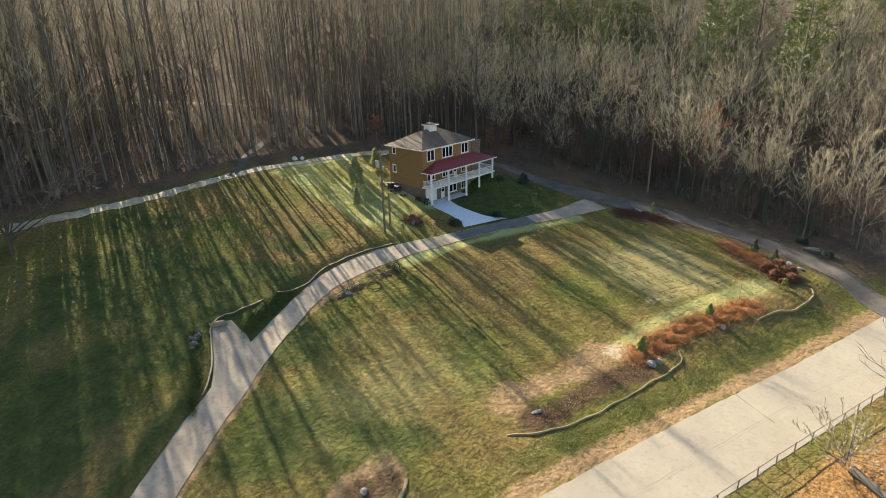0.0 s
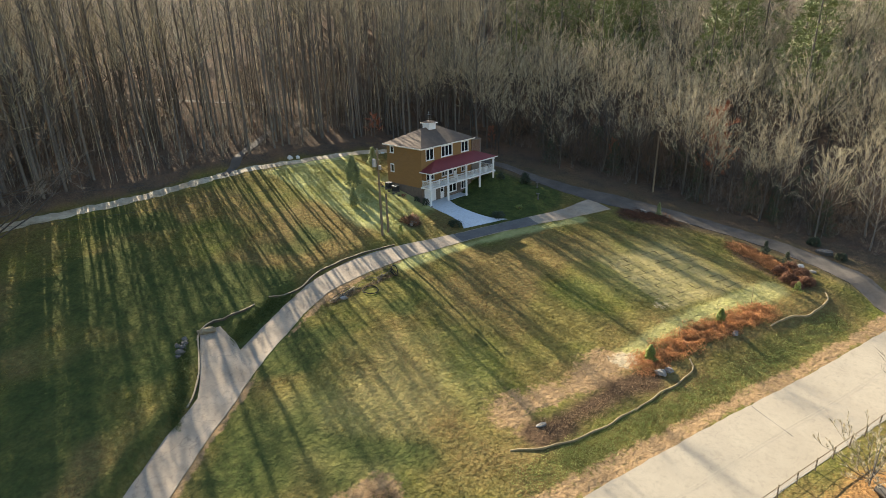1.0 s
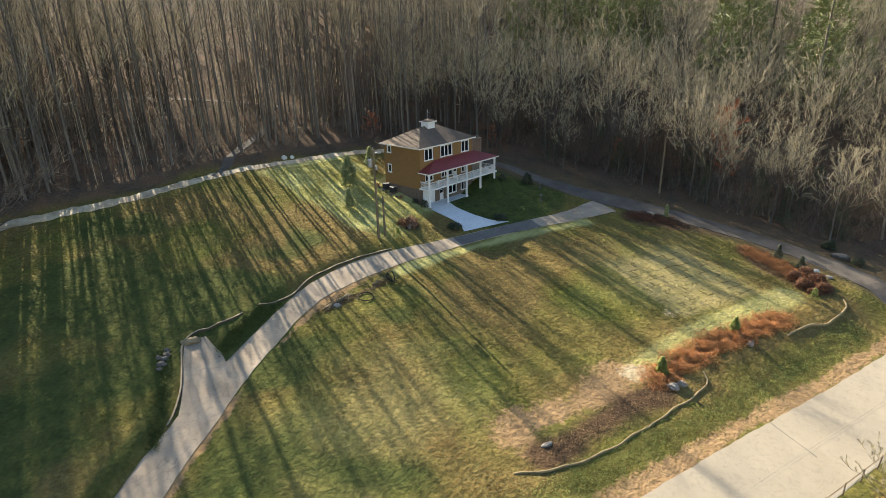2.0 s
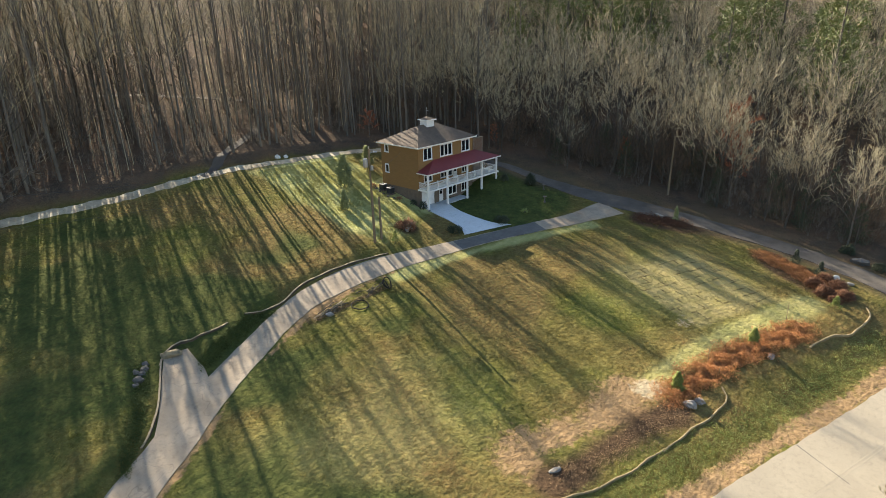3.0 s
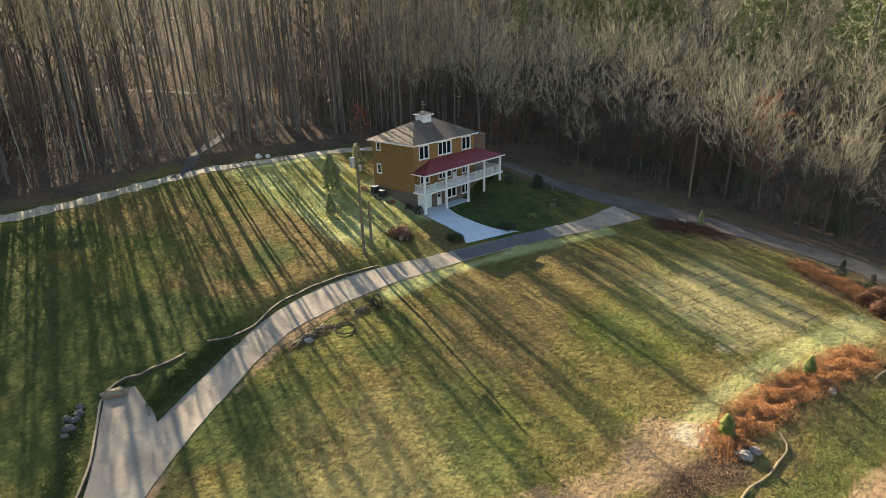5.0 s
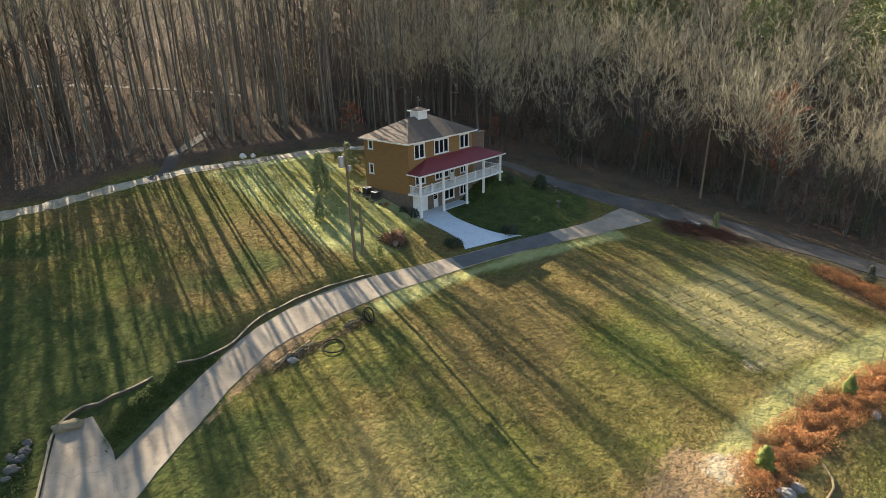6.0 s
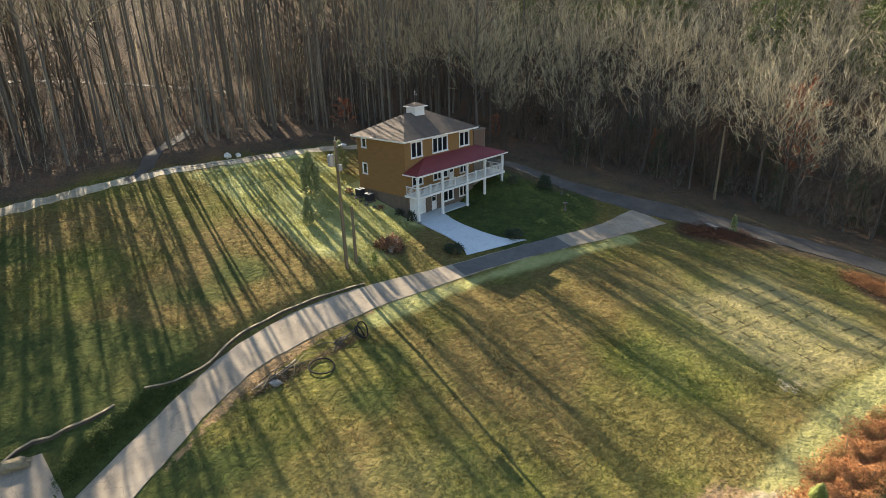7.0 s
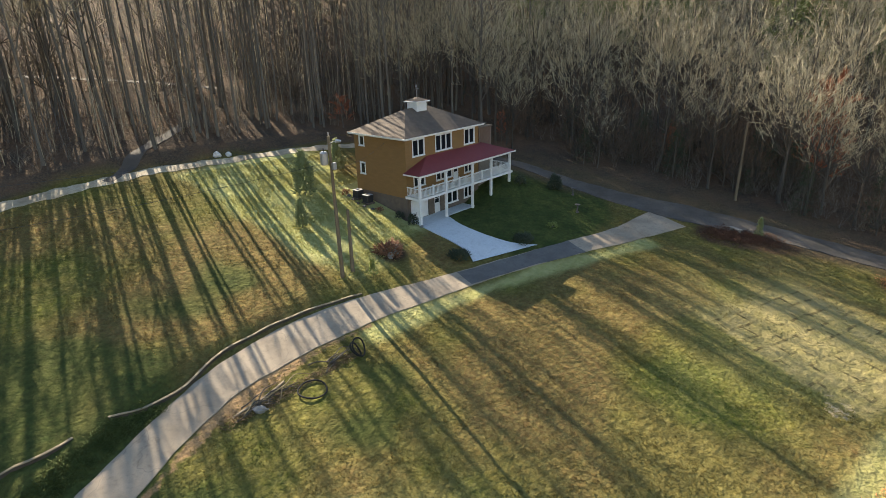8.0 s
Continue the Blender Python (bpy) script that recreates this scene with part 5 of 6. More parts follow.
def draped(name, rows, mat, label, category, lift=0.05, n=14, kind="structure"):
    """A paved apron between two curved edges, laid on the land."""
    L, R = smooth_line([r[0] for r in rows], 0.5), smooth_line([r[1] for r in rows], 0.5)
    m = max(len(L), len(R))

    def resample(c):
        t = np.linspace(0, len(c) - 1, m)
        return np.stack([np.interp(t, np.arange(len(c)), c[:, k]) for k in (0, 1)], 1)

    L, R = resample(L), resample(R)
    V = []
    for i in range(m):
        for k in range(n + 3):
            f = min(max(k - 1, 0), n) / n
            x, y = L[i] * (1 - f) + R[i] * f
            V.append((x, y, gz(x, y) + (lift if 0 < k < n + 2 else -0.15)))
    w = n + 3
    F = [(i * w + k, (i + 1) * w + k, (i + 1) * w + k + 1, i * w + k + 1) for i in range(m - 1) for k in range(w - 1)]
    return tagged(new(name, tri_mesh(name, V, F, mat, True)), label, category, kind=kind)


draped("driveway_spur", [((-38.5, -6.5), (-36.7, -6.9)), ((-39.5, -8.4), (-36.8, -8.8)), ((-40.5, -10.2), (-37.0, -10.9)), ((-41.6, -12.4), (-38.6, -12.9)), ((-43.2, -14.9), (-41.2, -15.4))],
       M_DRIVE, "short asphalt parking spur beside the driveway", "driveway", 0.045)
draped("garage_apron", [((-0.1, 0.1), (4.0, 0.1)), ((-0.3, -1.6), (3.3, -2.0)), ((-0.45, -3.6), (3.0, -4.3)), ((-0.75, -5.7), (3.1, -6.4)), ((-1.2, -7.0), (3.6, -8.1)), ((-1.9, -7.95), (5.2, -9.9))],
       M_PAD, "pale concrete apron flaring from the garage to the driveway", "driveway", 0.09)


# ---------------------------------------------------------------- planting by the house
def cedar(at, height, width, seed, mat, label, name="cedar_tree", tufts=420, group="evergreens on the lot"):
    """A small dense conifer: trunk, and a crown of short sprays."""
    r = np.random.default_rng(seed)
    root = thing(name, label, "tree", group, (*at, gz(*at)), 0)
    t, _ = pine(seed, height, 4)
    part("trunk", tri_mesh("trunk", *t, M_BARK), None, root)
    P, Q, R = [], [], []
    for i in range(tufts):
        f = r.random() ** 0.9
        rad = width / 2 * (1.0 - f) ** 0.7 * (0.45 + 0.6 * r.random()) * (0.85 + 0.25 * math.sin(9 * f + seed))
        az = r.random() * 6.283
        c = np.array([math.cos(az) * rad, math.sin(az) * rad, 0.06 * height + f * height * 0.9])
        for k in range(4):
            d = np.array([math.cos(az) * 0.5, math.sin(az) * 0.5, 0.75]) + r.normal(0, 0.4, 3)
            ln = height * 0.08 * r.uniform(0.6, 1.3)
            P.append(c), Q.append(c + d * ln), R.append(ln * 0.22)
    part("crown", tri_mesh("crown", *cones(P, Q, np.array(R)), mat), None, root)
    return root


def shrub(at, width, height, seed, mat, label, name="shrub", sprigs=700, category="shrub", group="shrubs", spread=0.5):
    """A mound of leafy or twiggy sprigs on a few stems."""
    r = np.random.default_rng(seed)
    root = thing(name, label, category, group, (*at, gz(*at)), 0)
    stems = [tube_tris([(0, 0, -0.1), (math.cos(a) * width * 0.25, math.sin(a) * width * 0.25, height * 0.6)], [0.03, 0.01], 4) for a in (0.3, 1.7, 3.0, 4.4, 5.5)]
    part("stems", tri_mesh("stems", *joined(stems), M_BARK), None, root)
    P, Q, R = [], [], []
    for i in range(sprigs):
        az, el = r.random() * 6.283, math.asin(r.random())
        k = 0.55 + 0.45 * r.random() ** 0.5
        k *= 0.85 + 0.25 * math.sin(3 * az + seed) * math.cos(el)
        c = np.array([math.cos(az) * math.cos(el) * k * width / 2, math.sin(az) * math.cos(el) * k * width / 2, math.sin(el) * k * height * 0.92])
        d = c / (np.linalg.norm(c) + 1e-6) + r.normal(0, spread, 3) + np.array([0, 0, 0.4])
        ln = 0.11 * (width + height) * r.uniform(0.4, 1.0)
        P.append(c), Q.append(c + d * ln * 0.7), R.append(ln * 0.14)
    part("foliage", tri_mesh("foliage", *cones(P, Q, np.array(R)), mat), None, root)
    return root


def rock(at, size, seed, label, group="rocks", name="rock", mat=None):
    s = Shape().blob((0, 0, size[2] * 0.35), size, seed, 0.22, 12, 8)
    ob = part(name, s, mat or M_ROCK)
    ob.matrix_basis = pose(*at, gz(*at), 0, 0, seed * 40)
    return tagged(ob, label, "rock", group)


cedar((-4.7, 11.8), 4.6, 2.9, 3, M_CEDAR, "airy green conical cedar tree on the sunlit lawn", tufts=620)
cedar((-9.3, 6.1), 2.7, 1.5, 4, M_CEDAR, "small green cedar tree on the lawn", tufts=520)
cedar((2.2, 15.0), 3.6, 2.2, 5, M_CEDAR, "dark green cedar tree behind the house corner", tufts=450)
cedar((-10.2, -4.3), 1.5, 1.0, 6, M_YELLOW, "little yellow-green conifer beside the driveway", tufts=220)
shrub((-6.4, -2.3), 2.9, 1.0, 7, M_DRIED, "rust-brown dried shrub in a round bed", "dried_shrub", 900)
for i, (dx, dy, s) in enumerate(((-0.6, -0.7, 0.28), (0.3, -0.5, 0.34), (0.9, 0.2, 0.22), (-0.1, 0.4, 0.2))):
    rock((-6.4 + dx, -2.3 + dy), (s, s * 0.8, s * 1.5), 20 + i, "pale rock among dried stems of a round bed")
shrub((-2.3, -6.7), 2.0, 0.95, 8, M_SHADECEDAR, "low dark evergreen shrub beside the concrete apron", "evergreen_shrub", 900)
shrub((4.7, -8.7), 2.0, 0.9, 9, M_SHADECEDAR, "low dark evergreen shrub beside the concrete apron", "evergreen_shrub", 900)
shrub((-0.45, 0.7), 1.1, 1.3, 10, M_SHADECEDAR, "dark upright shrub at the garage corner", "evergreen_shrub", 600)
shrub((-0.55, 2.4), 1.0, 0.8, 11, M_SHADECEDAR, "dark shrub against the house wall", "evergreen_shrub", 400)
shrub((18.2, -3.8), 1.7, 2.0, 12, M_SHADECEDAR, "rounded dark green shrub on the side lawn", "evergreen_shrub", 900)
shrub((15.3, -1.1), 1.5, 1.1, 13, M_SHADECEDAR, "dark shrub below the end of the deck", "evergreen_shrub", 600)
shrub((9.5, -8.9), 1.3, 0.6, 14, M_YELLOW, "small yellowish shrub at the driveway edge", "shrub", 300)
rock((-0.2, -0.3), (0.22, 0.16, 0.14), 5, "pale rock by the porch post")


def air_conditioner(at):
    root = thing("air_conditioner", "dark metal air-conditioning unit beside the house wall", "air conditioner", "air-conditioning units", (*at, gz(*at)))
    part("pad", Shape().box(-0.5, 0.5, -0.5, 0.5, -0.25, 0.06), M_STONE_BASE, root)
    part("cabinet", Shape().box(-0.4, 0.4, -0.4, 0.4, 0.06, 0.82, 0.03), M_DARK, root)
    part("top", Shape().box(-0.41, 0.41, -0.41, 0.41, 0.82, 0.86, 0.01), M_STEEL, root, "pale steel top")
    fan = Shape()
    for k in range(5):
        fan.tube([(math.cos(a) * (0.08 + 0.06 * k), math.sin(a) * (0.08 + 0.06 * k), 0.875) for a in np.linspace(0, 6.283, 17)], 0.008, 4, False)
    part("grille", fan, M_DARK, root)
    return root


air_conditioner((-0.75, 8.2))
air_conditioner((-0.75, 6.7))
for i in range(5):
    y = 5.2 + i * 0.95
    rock((-1.5 - 0.25 * math.sin(i), y), (0.2, 0.24, 0.12), 60 + i, "brown border stone of the wall-side bed", "border stones", mat=M_DARKROCK)
shrub((-1.1, 4.6), 0.9, 0.5, 15, M_TWIG_RED, "dried reddish plant in the wall-side bed", "dried_shrub", 250)
shrub((-1.2, 9.6), 1.2, 0.6, 16, M_TWIG_RED, "dried reddish plant in the wall-side bed", "dried_shrub", 250)


# ---------------------------------------------------------------- edging walls and logs
def edging(name, pts, width, height, mat, label, category, sink=0.25, wob=0.06):
    """A low wall or laid log following the ground, rounded on top."""
    c = smooth_line(pts, 0.6)
    t = np.gradient(c, axis=0)
    t /= np.hypot(t[:, 0], t[:, 1])[:, None]
    prof = [(-0.5, -sink / height), (-0.5, 0.7), (-0.32, 0.95), (0.0, 1.0), (0.32, 0.95), (0.5, 0.7), (0.5, -sink / height)]
    V, m = [], len(prof)
    for i, (x, y) in enumerate(c):
        n = (-t[i][1], t[i][0])
        end = min(1.0, 0.45 + 0.2 * min(i, len(c) - 1 - i))
        j = 1 + 0.18 * math.sin(i * 1.9) * math.sin(i * 0.7)
        o = wob * math.sin(i * 1.3)
        for a, h in prof:
            px, py = x + n[0] * (a * width * j + o), y + n[1] * (a * width * j + o)
            V.append((px, py, gz(x, y) + h * height * end * j))
    F = [(i * m + k, i * m + k + 1, (i + 1) * m + k + 1, (i + 1) * m + k) for i in range(len(c) - 1) for k in range(m - 1)]
    s = Shape().add(V, [f[::-1] for f in F] + [tuple(range(m)), tuple(range(len(c) * m - 1, len(c) * m - m - 1, -1))])
    ob = part(name, s, mat)
    return tagged(ob, label, category, "edging of the grounds")


def retaining_wall(pts, label):
    """A timber wall: face darkened as its shaded side, cap paled as its sunlit top."""
    wall = thing("retaining_wall", label, "retaining wall", "edging of the grounds")
    for name, width, base, top, mat in (("wall_face", 0.16, -0.3, 0.16, M_WALLSHADE), ("sunlit_cap", 0.13, 0.165, 0.22, M_WALLSTONE)):
        c = smooth_line(pts, 0.6)
        t = np.gradient(c, axis=0)
        t /= np.hypot(t[:, 0], t[:, 1])[:, None]
        V = []
        for i, (x, y) in enumerate(c):
            drop = 0.12 * max(0.0, 1 - min(i, len(c) - 1 - i) / 4.0) + 0.03 * math.sin(i * 1.3)
            for a, h in ((-0.5, base), (-0.5, top - drop), (0.5, top - drop), (0.5, base if base < 0 else base - drop)):
                if base > 0 and h == base:
                    h = base - drop
                V.append((x - t[i][1] * a * width, y + t[i][0] * a * width, gz(x, y) + h))
        F = [(i * 4 + k, i * 4 + (k + 1) % 4, i * 4 + 4 + (k + 1) % 4, i * 4 + 4 + k) for i in range(len(c) - 1) for k in range(4)]
        n = len(V)
        part(name, Shape().add(V, [f[::-1] for f in F] + [(0, 1, 2, 3), (n - 1, n - 2, n - 3, n - 4)]), mat, wall, "pale cap with the sunlit top put in its colour" if base > 0 else "")


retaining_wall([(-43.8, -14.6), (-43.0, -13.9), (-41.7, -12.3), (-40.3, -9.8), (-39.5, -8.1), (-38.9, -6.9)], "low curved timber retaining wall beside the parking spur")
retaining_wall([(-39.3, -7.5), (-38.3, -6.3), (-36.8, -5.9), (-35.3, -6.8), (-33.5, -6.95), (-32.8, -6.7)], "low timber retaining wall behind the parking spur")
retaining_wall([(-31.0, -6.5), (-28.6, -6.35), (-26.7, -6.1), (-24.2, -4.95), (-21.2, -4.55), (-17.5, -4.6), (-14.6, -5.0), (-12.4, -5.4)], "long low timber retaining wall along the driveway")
edging("border_log", [(-29.2, -35.9), (-27.3, -37.5), (-25.1, -38.7), (-22.3, -39.7), (-18.0, -40.6)], 0.13, 0.17, M_LOG, "weathered log edging the flower bed", "log")
edging("border_log", [(-18.3, -40.7), (-14.7, -41.3), (-11.2, -42.0), (-9.1, -41.9), (-8.2, -41.3)], 0.13, 0.17, M_LOG, "pale weathered log edging the flower bed", "log")
edging("border_log", [(3.5, -45.1), (6.9, -46.1), (9.1, -47.4), (11.7, -47.9), (14.1, -48.2), (15.4, -47.6)], 0.17, 0.18, M_LOG, "pale weathered log edging the corner bed", "log")
edging("border_log", [(-39.4, -34.2), (-38.4, -33.8), (-37.8, -33.2)], 0.26, 0.26, M_LOG, "short curved log lying on the lawn", "log")
edging("verge_log", [(-26.0, -9.9), (-24.6, -9.85), (-23.2, -9.6), (-22.2, -9.4)], 0.16, 0.16, M_WALLSTONE, "pale split log lying beside the driveway", "log")
# a brown mound of dead grass, built with the rock shape
rock((-38.0, -6.9), (0.85, 0.45, 0.34), 31, "flat brown mound of dead grass in the corner of the parking spur", name="boulder", mat=M_EARTHMOUND)
for k, (x, y, r) in enumerate(((-41.3, -8.3, 0.42), (-40.8, -7.7, 0.34), (-40.4, -7.3, 0.4), (-41.1, -7.4, 0.28), (-40.1, -6.7, 0.3), (-41.7, -8.8, 0.26))):
    rock((x, y), (r, r * 0.8, r * 0.75), 80 + k, "dark boulder heaped outside the retaining wall", "boulders by the spur", "boulder", M_DARKROCK)
for i, (x, y, s) in enumerate(((-12.3, -40.2, 0.55), (-11.4, -40.6, 0.45), (-0.9, -43.0, 0.42), (-40.6, -31.9, 0.34), (19.9, -45.4, 0.4), (-24.6, -10.5, 0.4))):
    rock((x, y), (s, s * 0.7, s * 0.6), 34 + i, "pale weathered rock in the planting bed")
rock((-25.3, -36.1), (0.5, 0.22, 0.1), 49, "flat pale slab of rock at the edge of the bed")
rock((-6.4, 25.7), (0.5, 0.38, 0.38), 50, "large white boulder beside the lane", "lane boulders", "boulder", M_WHITEROCK)
rock((-5.2, 25.4), (0.4, 0.32, 0.3), 51, "white boulder beside the lane", "lane boulders", "boulder", M_WHITEROCK)


# ---------------------------------------------------------------- flower beds
def groundcover(name, pts, half, height, count, seed, mat, label, size=0.115):
    """A low carpet of stiff sprigs along a line, uneven at its edges."""
    r = np.random.default_rng(seed)
    c = smooth_line(pts, 0.3)
    i = r.integers(0, len(c) - 1, count)
    x = c[i, 0] + r.normal(0, 0.42 * half, count)
    y = c[i, 1] + r.normal(0, 0.42 * half, count)
    keep = line_dist(x, y, pts) < half * (0.85 + 0.25 * np.sin(x * 1.7) * np.cos(y * 2.1))
    x, y = x[keep], y[keep]
    lump = 0.55 + 0.45 * np.sin(x * 2.6 + np.sin(y * 3.1)) * np.sin(y * 2.3)
    z = ground_z(x, y) + r.random(len(x)) * height * lump
    P = np.stack([x, y, z], 1)
    d = r.normal(0, 1, (len(x), 3)) * [0.7, 0.7, 0.35] + [0, 0, 0.35]
    ln = size * r.uniform(0.5, 1.1, len(x))
    V, F = cones(P, P + d * ln[:, None], ln * 0.24)
    ob = tagged(new(name, tri_mesh(name, V, F, mat)), label, "ground cover", kind="stuff")
    return ob


groundcover("russet_groundcover", [(-12.6, -38.7), (-8.5, -39.3), (-4, -40.3), (0.5, -41.8), (6.4, -43.9)], 2.05, 0.75, 50000, 1, M_RUSSET, "russet low juniper filling the roadside bed")
groundcover("russet_groundcover", [(20.8, -36.2), (19.0, -40.3), (16.4, -44.6)], 2.0, 0.55, 18000, 2, M_RUSSET, "russet low juniper filling the corner bed")
groundcover("russet_groundcover", [(20.4, -21.2), (21.6, -23.3), (22.6, -25.8)], 2.2, 0.5, 13000, 3, M_ISLAND, "dark russet plants in the driveway island bed")
groundcover("dead_stems", [(-25.5, -36.8), (-19, -38.8), (-13.5, -40.4)], 1.5, 0.25, 2600, 4, M_STEMS, "dead tan stems in the bare end of the bed")
groundcover("leaf_clutter", [(-26.5, -10.2), (-22, -10.4), (-17, -10.4)], 0.6, 0.22, 2400, 5, M_STEMS, "dead stems and clippings beside the driveway")
groundcover("verge_grass", [(-31, -38.3), (-18, -42.0), (-6, -45.5), (6, -48.6), (12, -50.0)], 2.0, 0.2, 30000, 6, M_VERGE, "rank green grass on the road verge", 0.1)
groundcover("bank_grass", [(-36.6, -9.6), (-33.5, -8.2), (-30.5, -7.0), (-28.2, -6.7)], 0.75, 0.3, 5000, 15, M_BANK, "rank dark grass on the bank below the wall", 0.14)
groundcover("bank_grass", [(-45.5, -15.9), (-43.6, -13.2), (-41.6, -9.6), (-40.2, -6.6)], 0.7, 0.3, 4000, 16, M_BANK, "rank dark grass outside the curved wall", 0.14)
cedar((-11.3, -38.7), 1.7, 1.3, 21, M_YELLOW, "small bushy green conifer in the roadside bed", tufts=800)
cedar((-0.1, -41.2), 1.75, 1.2, 22, M_YELLOW, "small bushy green conifer in the roadside bed", tufts=800)
cedar((-9.9, -38.7), 0.8, 0.6, 23, M_NEEDLE, "tiny green conifer in the roadside bed", tufts=120)
cedar((20.9, -39.6), 1.9, 1.2, 24, M_SHADECEDAR, "dark conifer in the corner bed", tufts=260)
cedar((19.9, -42.4), 1.7, 1.2, 25, M_SHADECEDAR, "dark conifer in the corner bed", tufts=260)
cedar((12.8, -45.3), 1.4, 1.3, 26, M_YELLOW, "yellow-green conifer in the corner bed", tufts=260)
cedar((23.0, -24.4), 2.0, 0.9, 27, M_CEDAR, "dark slender conifer in the driveway island bed", tufts=260)
for k, (x, y, w) in enumerate(((18.6, -43.3, 1.9), (17.4, -44.7, 2.1), (15.8, -45.6, 1.8), (15.2, -43.8, 2.0), (16.7, -42.5, 1.8), (14.2, -45.0, 1.4))):
    shrub((x, y), w, 0.62 * w, 28 + k, M_ISLAND, "rounded dark russet shrub in the corner bed", "dried_shrub", 900, group="shrubs of the corner bed")
shrub((28.9, -43.6), 1.7, 1.3, 40, M_SHADECEDAR, "dark evergreen shrub across the side drive", "evergreen_shrub", 1100)
shrub((26.2, -47.2), 1.5, 1.1, 41, M_SHADECEDAR, "dark evergreen shrub across the side drive", "evergreen_shrub", 1000)
rock((26.8, -45.2), (0.9, 0.6, 0.5), 70, "grey boulder across the side drive", name="boulder", mat=M_DARKROCK)
rock((20.4, -43.9), (0.42, 0.32, 0.28), 71, "white rock at the edge of the corner bed", mat=M_WHITEROCK)


groundcover("fallen_leaves", [(-30, -52), (-20, -56), (-8, -59), (4, -63)], 4.5, 0.05, 9000, 9, M_LEAF, "orange-brown fallen leaves in the field", 0.11)


def stake(at, h, lean):
    root = part("garden_stake", Shape().tube([(0, 0, -0.2), (lean, lean * 0.4, h)], [0.035, 0.02], 6), M_LOG)
    root.matrix_basis = pose(*at, gz(*at))
    return tagged(root, "pale slender wooden stake in the roadside bed", "stake", "garden stakes")


stake((6.0, -42.4), 2.2, 0.25)
stake((-5.7, -39.2), 1.3, 0.35)
stake((-7.0, -40.5), 1.0, -0.3)


def stone_bench(at, rz):
    root = thing("garden_bench", "small white stone bench in the island bed", "bench", "", (*at, gz(*at)), rz)
    part("seat", Shape().box(-0.7, 0.7, -0.2, 0.2, 0.40, 0.50, 0.02), M_ROCK, root)
    for x in (-0.5, 0.5):
        part("leg", Shape().box(x - 0.08, x + 0.08, -0.15, 0.15, -0.1, 0.40, 0.015), M_ROCK, root)
    return root


stone_bench((22.3, -22.4), 60)


def bird_bath(at):
    root = thing("bird_bath", "small grey stone bird bath on the side lawn", "bird bath", "garden ornaments", (*at, gz(*at)))
    part("pedestal", Shape().tube([(0, 0, -0.1), (0, 0, 0.1), (0, 0, 0.2), (0, 0, 0.7)], [0.18, 0.16, 0.08, 0.09], 12), M_DARKROCK, root)
    part("bowl", Shape().tube([(0, 0, 0.7), (0, 0, 0.78), (0, 0, 0.86), (0, 0, 0.82)], [0.1, 0.24, 0.3, 0.25], 14), M_DARKROCK, root)
    return root


bird_bath((18.4, -6.1))
bird_bath((14.6, -8.8))


# ---------------------------------------------------------------- hoops and tubing beside the drive
def ring(at, radius, tilt, rz, label):
    pts = [(math.cos(a) * radius * (1 + 0.03 * math.sin(3 * a)), math.sin(a) * radius, 0.03 * math.sin(2 * a)) for a in np.linspace(0, 6.283, 33)]
    s = Shape().tube(pts, 0.055, 6, False)
    ob = part("hose_ring", s, M_RUBBER)
    ob.matrix_basis = pose(*at, gz(*at) + 0.06 + abs(math.sin(radians(tilt))) * radius, tilt, 0, rz)
    return tagged(ob, label, "hose", "hoses by the driveway")


ring((-17.3, -10.7), 0.62, 62, 25, "black rubber hoop leaning beside the driveway")
ring((-17.5, -10.6), 0.52, 52, 45, "black rubber hoop leaning beside the driveway")
ring((-21.6, -11.4), 0.85, 6, 0, "loose loop of black hose on the lawn")
rb = np.random.default_rng(44)
for i in range(26):
    cx = rb.uniform(-25.0, -17.4)
    cy = -10.0 + rb.normal(0, 0.26)
    L, turn = rb.uniform(0.9, 2.6), rb.normal(0.02, 0.3)
    n, h = 8, rb.uniform(0.05, 0.45)
    pts = [(cx + L * (k / n - 0.5) * math.cos(turn), cy + L * (k / n - 0.5) * math.sin(turn) + 0.1 * math.sin(k * 0.9 + i)) for k in range(n + 1)]
    s = Shape().tube([(x, y, gz(x, y) + 0.05 + h * math.sin(math.pi * k / n)) for k, (x, y) in enumerate(pts)], [0.045 - 0.0036 * k for k in range(n + 1)], 5)
    tagged(part("fallen_branch", s, M_LOG if i % 5 == 0 else M_DARKBARK), "bare thin branch lying beside the driveway", "branch", "branches by the driveway")


